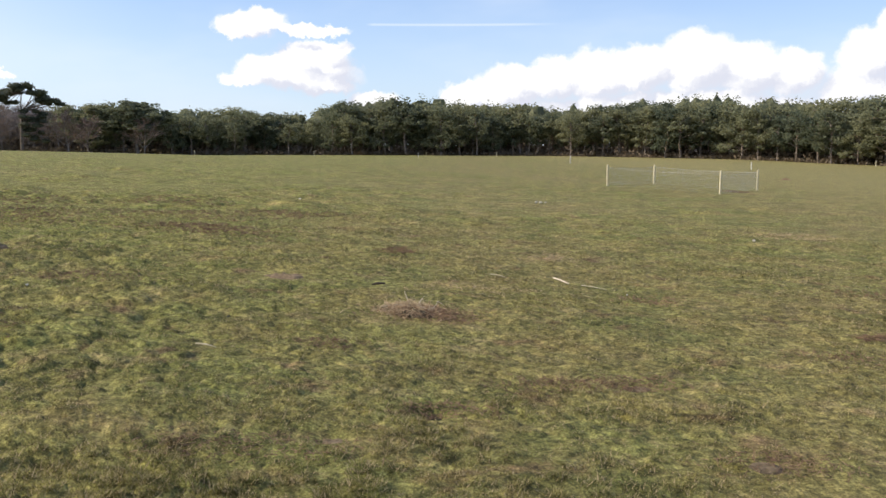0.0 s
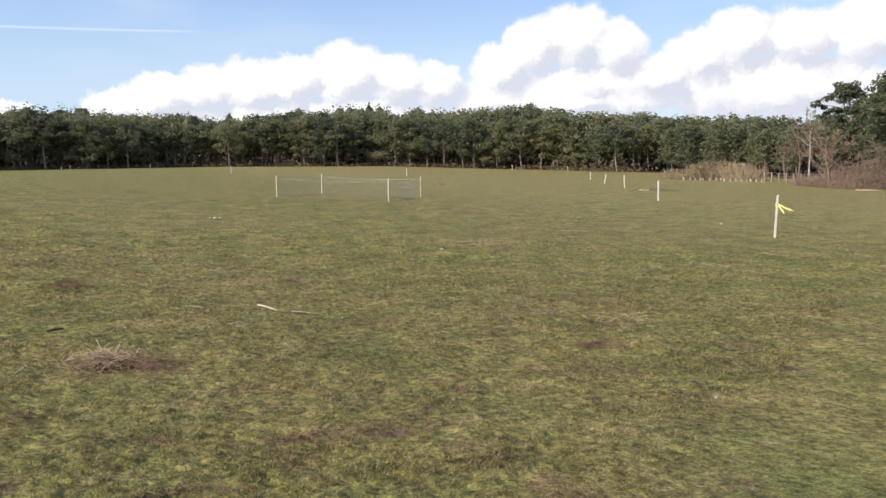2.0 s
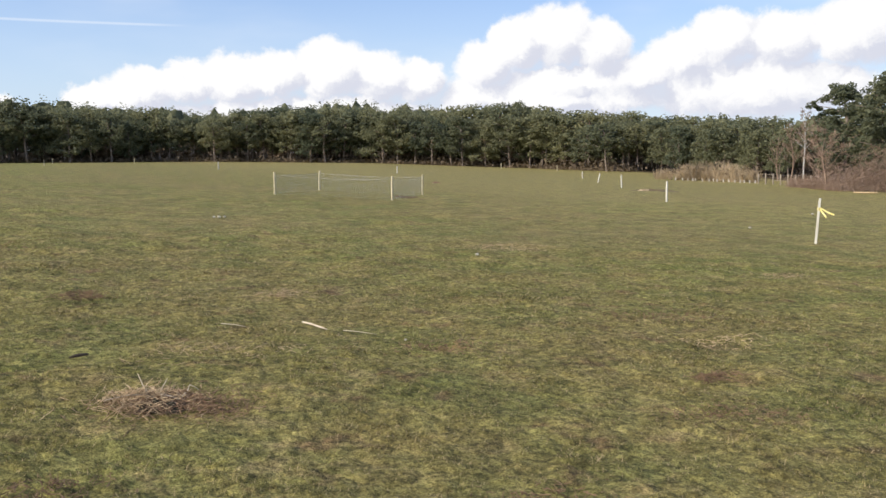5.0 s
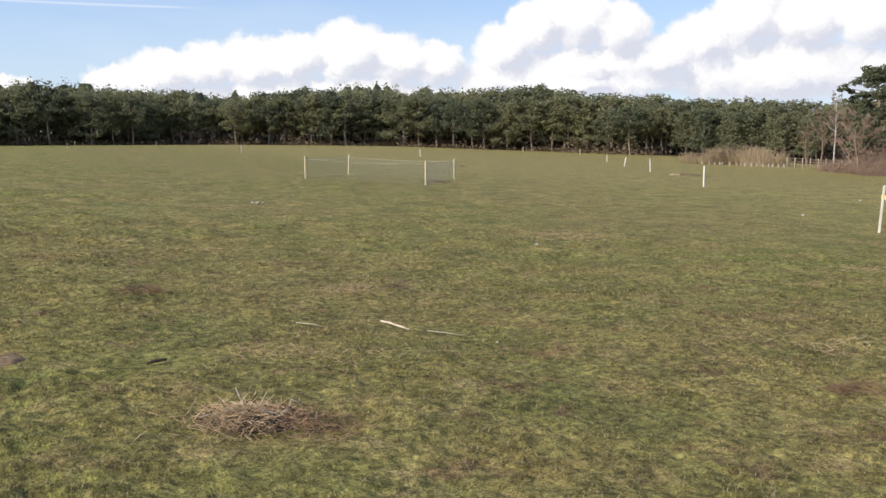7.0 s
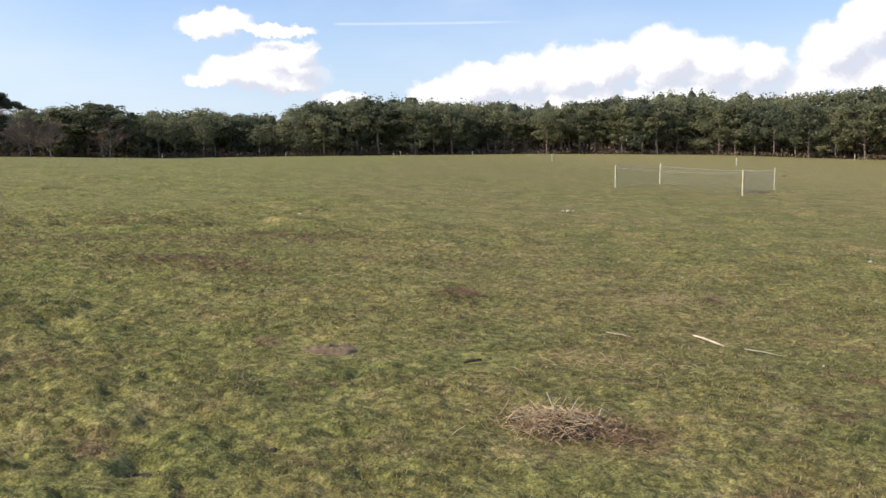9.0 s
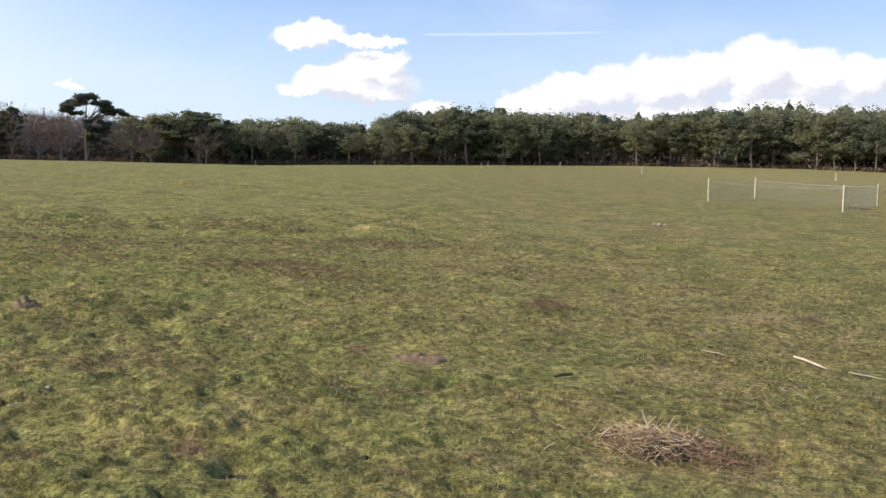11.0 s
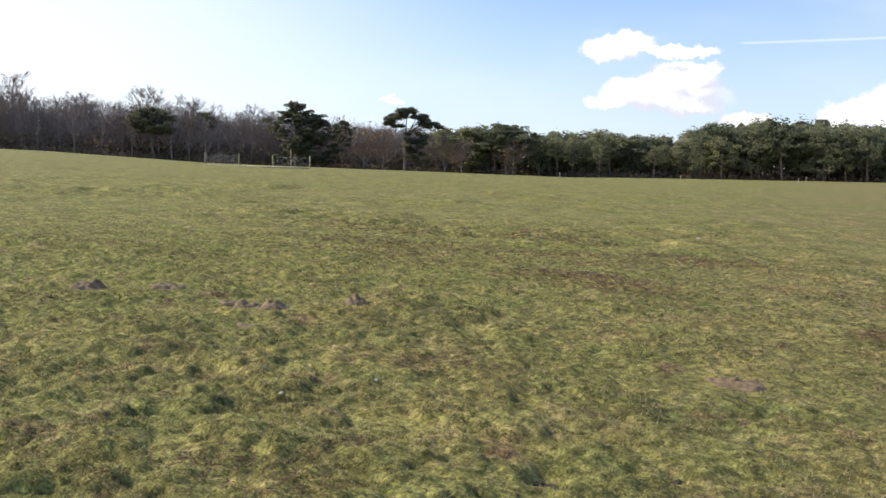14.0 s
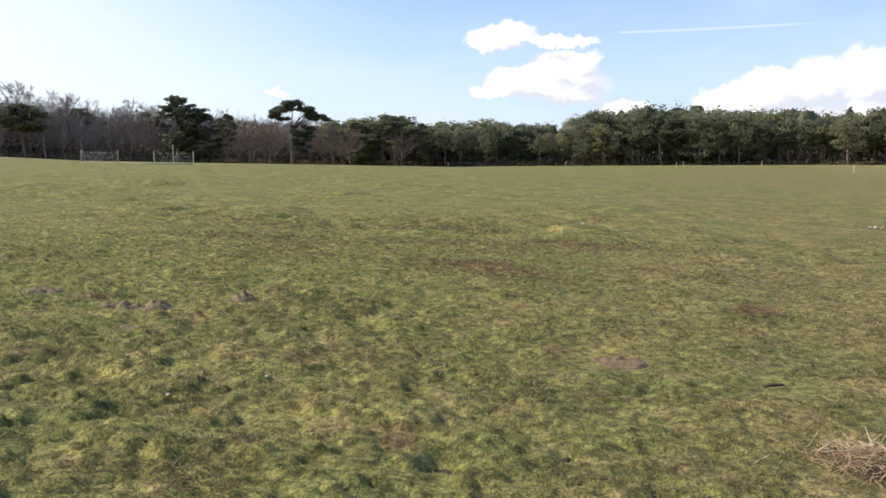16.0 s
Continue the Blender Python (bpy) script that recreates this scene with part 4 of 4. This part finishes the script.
a, b = on_ground(*n2, 0.06), on_ground(*n4, 0.06)
rail.add([a, (a + b) / 2, b], [0.06, 0.06, 0.06])
tagged(new("ground_rail", rail.mesh("ground_rail", STAKE)), "pale low rail lying between net panels", "rail")

log = Tubes(7)
a, b = on_ground(*bearing(46.9, 82), 0.1), on_ground(*bearing(48.2, 81), 0.12)
log.add([a, a.lerp(b, 0.5), b], [0.05, 0.06, 0.04])
tagged(new("log", log.mesh("log", DRY)), "pale barkless log lying before the brambles", "log")

fence = thing("fence", "weathered post and wire fence beside the birch", "fence", m=Matrix.Translation(on_ground(*bearing(43.0, 97))))
fo = fence.matrix_basis.translation
prev = None
for k in range(14):
    x, y = bearing(41.6 + 0.42 * k, 106 - 1.1 * k)
    me = box_post(0.12, 1.15)
    me.materials.append(FENCE_WOOD)
    q = part("fence_post", me, fence)
    q.matrix_basis = Matrix.Translation(on_ground(x, y) - fo)
    if prev is not None:
        for zz in (0.45, 0.75, 1.05):
            w = Tubes(4)
            w.add([prev + Vector((0, 0, zz)) - fo, on_ground(x, y, zz) - fo], [0.013, 0.013])
            part("fence_rail", w.mesh("fence_rail", FENCE_WOOD), fence)
    prev = on_ground(x, y)

tube = Tubes(8)
tube.add([(0, 0, -0.1), (0, 0, 0.36)], [0.07, 0.07])
guard_mesh = tube.mesh("tree_guard", GUARD)
for k in range(16):
    x, y = bearing(36.8 + 0.31 * k + rng.uniform(-0.13, 0.13), 117.5 - 0.75 * k + rng.uniform(-1.5, 1.5))
    g = tagged(new("tree_guard", guard_mesh), "pale plastic tube round a planted sapling", "tree guard", "tree guards of the planted belt")
    g.matrix_basis = Matrix.Translation(on_ground(x, y))

# ---- small things on the turf ----


def mound(x, y, w, d, h, mat, label, seed, name="molehill", category="molehill", turn=0.0, segs=36):
    """A crumbled heap of earth that feathers out into the turf."""
    rings, v, f = 15, [], []
    for i in range(rings):
        q = i / (rings - 1)
        for j in range(segs):
            a = 2 * math.pi * j / segs
            wob = 1 + 0.22 * float(bumps(math.cos(a) * 2 + seed, math.sin(a) * 2, 1.0, seed))
            px, py = q * w / 2 * wob * math.cos(a), q * d / 2 * wob * math.sin(a)
            c, s = math.cos(turn), math.sin(turn)
            gx, gy = x + px * c - py * s, y + px * s + py * c
            lump = 0.9 * float(bumps(gx, gy, 0.05, seed)) + 0.6 * float(bumps(gx, gy, 0.12, seed + 3))
            clod = 1.1 * float(tussocks(gx, gy, 0.085, seed + 7)) - 0.3
            z = h * (1 - q * q) ** 0.9 * (0.8 + 0.35 * lump + clod) + (0.016 + 0.014 * lump * (h > 0.01)) * (1 - q ** 4) - 0.03 * q ** 4
            v.append((gx, gy, float(height(gx, gy)) + z))
    for i in range(rings - 1):
        for j in range(segs):
            f.append((i * segs + j, i * segs + (j + 1) % segs, (i + 1) * segs + (j + 1) % segs, (i + 1) * segs + j))
    f = [q[::-1] for q in f]
    ctr = on_ground(x, y)
    ob = tagged(new(name, raw_mesh(name, np.array(v) - np.array(ctr), f, 4, [mat], True)), label, category)
    ob.location = ctr
    return ob


mound(-8.56, 10.78, 0.40, 0.36, 0.050, SOIL, "crumbly dark molehill in the turf", 1)
mound(-7.90, 11.28, 0.48, 0.36, 0.028, SOIL, "low weathered molehill partly grassed over", 2)
mound(-6.34, 10.93, 0.40, 0.34, 0.048, SOIL, "crumbly dark molehill beside a flatter heap", 3)
mound(-6.68, 10.90, 0.50, 0.36, 0.034, SOIL, "flattened heap of grey-brown earth", 4)
mound(-5.82, 11.75, 0.36, 0.32, 0.052, SOIL, "small crumbly molehill of grey-brown earth", 5)
mound(-1.88, 10.50, 0.52, 0.42, 0.016, RED_SOIL, "scraped patch of reddish bare earth", 6, "soil_scrape", "soil patch")
for k, (x, y, w, d, mat) in enumerate(((-2.61, 7.82, 0.19, 0.18, HOLE), (-5.34, 8.54, 0.14, 0.12, HOLE), (-0.08, 5.41, 0.15, 0.14, HOLE), (0.69, 6.35, 0.12, 0.14, HOLE), (1.33, 6.22, 0.26, 0.20, SOIL),
                                     (-2.0, 8.2, 0.08, 0.07, HOLE), (-6.1, 10.2, 0.3, 0.2, SOIL), (1.68, 4.62, 0.24, 0.2, SOIL), (-0.62, 4.82, 0.16, 0.14, SOIL))):
    mound(x, y, w, d, 0.0, mat, "dark rabbit scrape sunk in the turf" if mat is HOLE else "worn brown scrape in the turf", 20 + k, "scrape", "scrape")
bank = mound(37.4, 56.1, 4.4, 1.0, 0.09, SOIL, "low bank of dark turned earth", 40, "earth_bank", "earth bank")
mound(36.2, 55.9, 1.1, 0.4, 0.10, DRY, "pale dry lump on the earth bank", 41, "pale_lump", "lump")
mound(25.4, 68.0, 0.9, 0.5, 0.07, DRY_BROWN, "brown dry heap lying beyond the pen", 42, "dry_heap", "heap")
# Dark strip added for the shadow at the foot of the pen's right panel.
pen_shadow = mound(12.9, 40.6, 1.6, 0.5, 0.06, SOIL, "dark strip put in for the shadow along the pen's netting", 43, "disturbed_earth", "earth")


def stems_heap(x, y, w, d, h, n, mat, label, seed, length=(0.04, 0.13), r=0.002, name="debris_heap", category="debris", tilt=0.28):
    rng = np.random.default_rng(seed)
    t = Tubes(4)
    base = on_ground(x, y)
    centres = rng.normal(0, 0.28, (9, 2))
    for k in range(n):
        q = centres[rng.integers(9)] * (k % 3 > 0) + rng.normal(0, 0.22 if k % 3 else 0.42, 2)
        px, py = q[0] * w, q[1] * d
        top = h * math.exp(-3 * (q[0] ** 2 + q[1] ** 2)) * rng.uniform(0.1, 1.0)
        z = float(height(x + px, y + py)) - base.z + top + 0.012
        a, ln = rng.uniform(0, 6.28), rng.uniform(*length)
        e = np.array((math.cos(a), math.sin(a), rng.normal(0.15, tilt))) * ln / 2
        c = np.array((px, py, z))
        t.add([c - e, c + rng.normal(0, 0.012, 3), c + e], [r, r * rng.uniform(0.7, 1.3), r * 0.5])
    ob = tagged(new(name, t.mesh(name, mat, False)), label, category, kind="stuff")
    ob.location = base
    return ob


debris = thing("debris_heap", "uprooted dry bracken and heather heaped on the turf", "debris", m=Matrix.Translation(on_ground(-0.31, 8.58)))
for piece in (mound(-0.29, 8.58, 0.50, 0.36, 0.022, HOLE, "low dark core of the heap", 50, "core", ""),
              stems_heap(-0.36, 8.60, 0.50, 0.36, 0.11, 460, DRY, "tangled pale bracken stems", 51, name="stem_tangle", category="", r=0.0022, length=(0.04, 0.15), tilt=0.38),
              stems_heap(-0.20, 8.56, 0.62, 0.44, 0.065, 800, DRY_BROWN, "brown heather twigs", 52, name="twig_litter", category="", r=0.0023, length=(0.03, 0.12), tilt=0.4)):
    piece.parent = debris
    piece.matrix_parent_inverse = debris.matrix_basis.inverted()
    if piece.name != "core":
        tagged(piece, kind="stuff")
for pts, rad in ((((-0.03, 0.08, 0.07), (-0.06, 0.10, 0.13), (-0.09, 0.11, 0.21)), 0.0045), (((0.04, 0.08, 0.07), (0.07, 0.1, 0.12), (0.10, 0.1, 0.17)), 0.003),
                 (((-0.31, 0.05, 0.07), (-0.16, 0.06, 0.085), (-0.02, 0.05, 0.08)), 0.004), (((0.18, 0.02, 0.05), (0.22, 0.03, 0.09), (0.23, 0.04, 0.12)), 0.004),
                 (((0.23, 0.04, 0.12), (0.27, 0.03, 0.10), (0.30, 0.03, 0.07)), 0.004), (((0.04, -0.02, 0.09), (0.10, -0.03, 0.075), (0.16, -0.05, 0.05)), 0.004)):
    straw = Tubes(5)
    straw.add(np.array(pts), [rad, rad * 0.85, rad * 0.5])
    part("bent_stalk", straw.mesh("bent_stalk", STICK), debris, "bleached bent stalk")
stems_heap(-0.70, 13.3, 0.40, 0.30, 0.09, 260, DRY_BROWN, "small dead heather clump in the turf", 53)
stems_heap(1.55, 12.95, 0.55, 0.40, 0.10, 140, DRY, "sparse dry stems standing in the turf", 54)
stems_heap(6.95, 18.3, 1.4, 1.0, 0.03, 380, DRY, "patch of flattened straw on the turf", 55)
stems_heap(4.05, 8.30, 0.30, 0.16, 0.04, 160, DRY_BROWN, "small scatter of dead twigs", 56)
stems_heap(5.1, 9.4, 0.7, 0.5, 0.02, 70, DRY, "bleached straw patch in short turf", 57)
stems_heap(0.5, 10.2, 1.3, 0.8, 0.02, 90, DRY, "thin spread of bleached straw", 58)
stems_heap(9.55, 13.6, 0.8, 0.4, 0.02, 110, DRY, "dry straw patch by the marker stake", 59)


for k, (x, y, w, d, n) in enumerate(((0.02, 5.42, 0.45, 0.26, 200), (0.75, 6.12, 0.70, 0.30, 260), (1.36, 6.25, 0.50, 0.30, 220), (-0.95, 4.55, 0.80, 0.34, 260), (1.75, 4.65, 0.55, 0.30, 200), (-3.9, 7.0, 0.9, 0.4, 220),
                                  (-4.1, 9.6, 1.3, 0.6, 260), (-7.0, 15.8, 2.2, 1.2, 330), (-5.4, 17.4, 2.0, 1.2, 330), (-4.4, 15.4, 1.8, 1.0, 300), (-8.6, 17.2, 2.2, 1.3, 330), (-6.0, 20.2, 2.4, 1.5, 340), (-3.4, 14.6, 1.5, 0.9, 260),
                                  (-9.4, 19.6, 2.4, 1.6, 340), (-3.0, 18.6, 2.0, 1.2, 280), (2.3, 10.0, 0.7, 0.4, 160), (3.3, 7.4, 0.9, 0.4, 200), (5.4, 10.8, 1.2, 0.6, 200), (-0.9, 7.15, 0.5, 0.3, 150))):
    stems_heap(x, y, w, d, 0.035, int(n * (0.9 if y < 12 else 1.4)), DRY_BROWN, "patch of brown dead heather stubble in turf", 100 + k, length=(0.02, 0.06) if y < 12 else (0.03, 0.10), r=0.0013 + 0.00017 * y, name="heather_stubble", category="heather")


def stick(pts, radii, mat, label, name="stick"):
    h0, h1 = float(height(*pts[0][:2])), float(height(*pts[-1][:2]))
    a = np.array([(x, y, h0 + (h1 - h0) * k / (len(pts) - 1) + z * 0.7) for k, (x, y, z) in enumerate(pts)])
    t = Tubes(7)
    t.add(a - a[0], radii)
    ob = tagged(new(name, t.mesh(name, mat)), label, "stick")
    ob.location = a[0]
    return ob


stick(((1.375, 11.50, 0.03), (1.42, 11.37, 0.035), (1.465, 11.22, 0.03), (1.515, 11.07, 0.02)), (0.008, 0.0105, 0.011, 0.008), STICK, "pale bleached stick lying on the turf")
stick(((1.66, 10.98, 0.03), (1.78, 10.86, 0.035), (1.92, 10.72, 0.025)), (0.0035, 0.0035, 0.002), STICK, "thin dry stalk lying on the turf")
stick(((-0.83, 10.12, 0.02), (-0.77, 10.15, 0.032), (-0.69, 10.19, 0.03)), (0.008, 0.015, 0.009), DARK_WOOD, "short dark piece of dead wood", "dead_wood")
stick(((-1.92, 6.84, 0.03), (-1.83, 6.82, 0.035), (-1.75, 6.78, 0.025)), (0.004, 0.0045, 0.002), STICK, "small pale twig in the grass")
stick(((0.55, 11.45, 0.03), (0.67, 11.3, 0.04), (0.76, 11.2, 0.025)), (0.0035, 0.004, 0.002), STICK, "thin pale stalk in the grass")


def flint(x, y, s, seed, label="small white flint lying on the turf"):
    bm = bmesh.new()
    bmesh.ops.create_icosphere(bm, subdivisions=2, radius=s * 0.8)
    for v in bm.verts:
        v.co *= 1 + 0.35 * noise.noise(v.co / s * 1.3 + Vector((seed, 0, 0)))
        v.co.z *= 0.65
    me = bpy.data.meshes.new("flint")
    bm.to_mesh(me)
    bm.free()
    me.materials.append(FLINT)
    ob = tagged(new("flint", me), label, "stone", "white flints on the turf")
    ob.location = on_ground(x, y, s * 0.45 + 0.012)
    return ob


for k, (x, y, s) in enumerate(((-3.68, 22.9, 0.050), (2.68, 26.9, 0.05), (2.82, 27.0, 0.06), (2.98, 27.1, 0.045), (5.73, 16.8, 0.042), (-20.4, 34.1, 0.08), (-9.8, 22.0, 0.045), (-4.15, 8.89, 0.022), (-4.52, 8.26, 0.018),
                               (24.2, 28.0, 0.07), (3.87, 6.31, 0.016), (2.1, 10.4, 0.015), (16.6, 22.5, 0.05))):
    flint(x, y, s, k * 3.1)

# Short turf near the walk.
g_rng = np.random.default_rng(3)
N = 1300000
ra = 1.2 + 24 * g_rng.uniform(0, 1, N) ** 1.6
aa = np.radians(g_rng.uniform(-54, 52, N))
bx, by = -1.0 + ra * np.sin(aa), 2.2 + ra * np.cos(aa)
wx, wy = bx + 0.05 * bumps(bx, by, 0.16, 21), by + 0.05 * bumps(bx, by, 0.16, 22)
tuft = np.maximum(tussocks(wx, wy, 0.115, 60), 0.9 * tussocks(wx, wy, 0.34, 70, 0.6))
bare = np.zeros(N)
for sx_, sy_, rad in BARE_SPOTS:
    bare = np.maximum(bare, np.exp(-((bx - sx_) ** 2 + (by - sy_) ** 2) / rad ** 2))
keep = g_rng.uniform(0, 1, N) < (0.10 + 0.75 * tuft) * (1 - bare) * (0.75 + 0.35 * bumps(bx, by, 0.8, 13)) * np.clip((25 - ra) / 14, 0, 1)
bx, by, ra, tuft = bx[keep], by[keep], ra[keep], tuft[keep]
bz = height(bx, by) - 0.004
n = len(bx)
ln = g_rng.uniform(0.010, 0.026, n) * (0.7 + 0.8 * tuft) * (0.8 + 0.5 * (bumps(bx, by, 0.5, 15) > 0.1)) * (1 + 0.8 * (g_rng.uniform(0, 1, n) > 0.96))
turn = g_rng.uniform(0, 2 * np.pi, n)
out = g_rng.uniform(0.4, 1.7, n)
tip = np.stack([np.cos(turn) * ln * out, np.sin(turn) * ln * out, ln * 0.75], 1)
wid = g_rng.uniform(0.0014, 0.0032, n) * np.clip(ra / 5, 1, 2.6)
side = np.stack([-np.sin(turn) * wid, np.cos(turn) * wid, np.zeros(n)], 1)
root = np.stack([bx, by, bz], 1)
tri = np.stack([root - side, root + side, root + tip], 1)
tagged(new("grass", raw_mesh("grass", tri, np.arange(n * 3), 3, [blade])), "short grazed winter grass blades", "grass", kind="stuff")
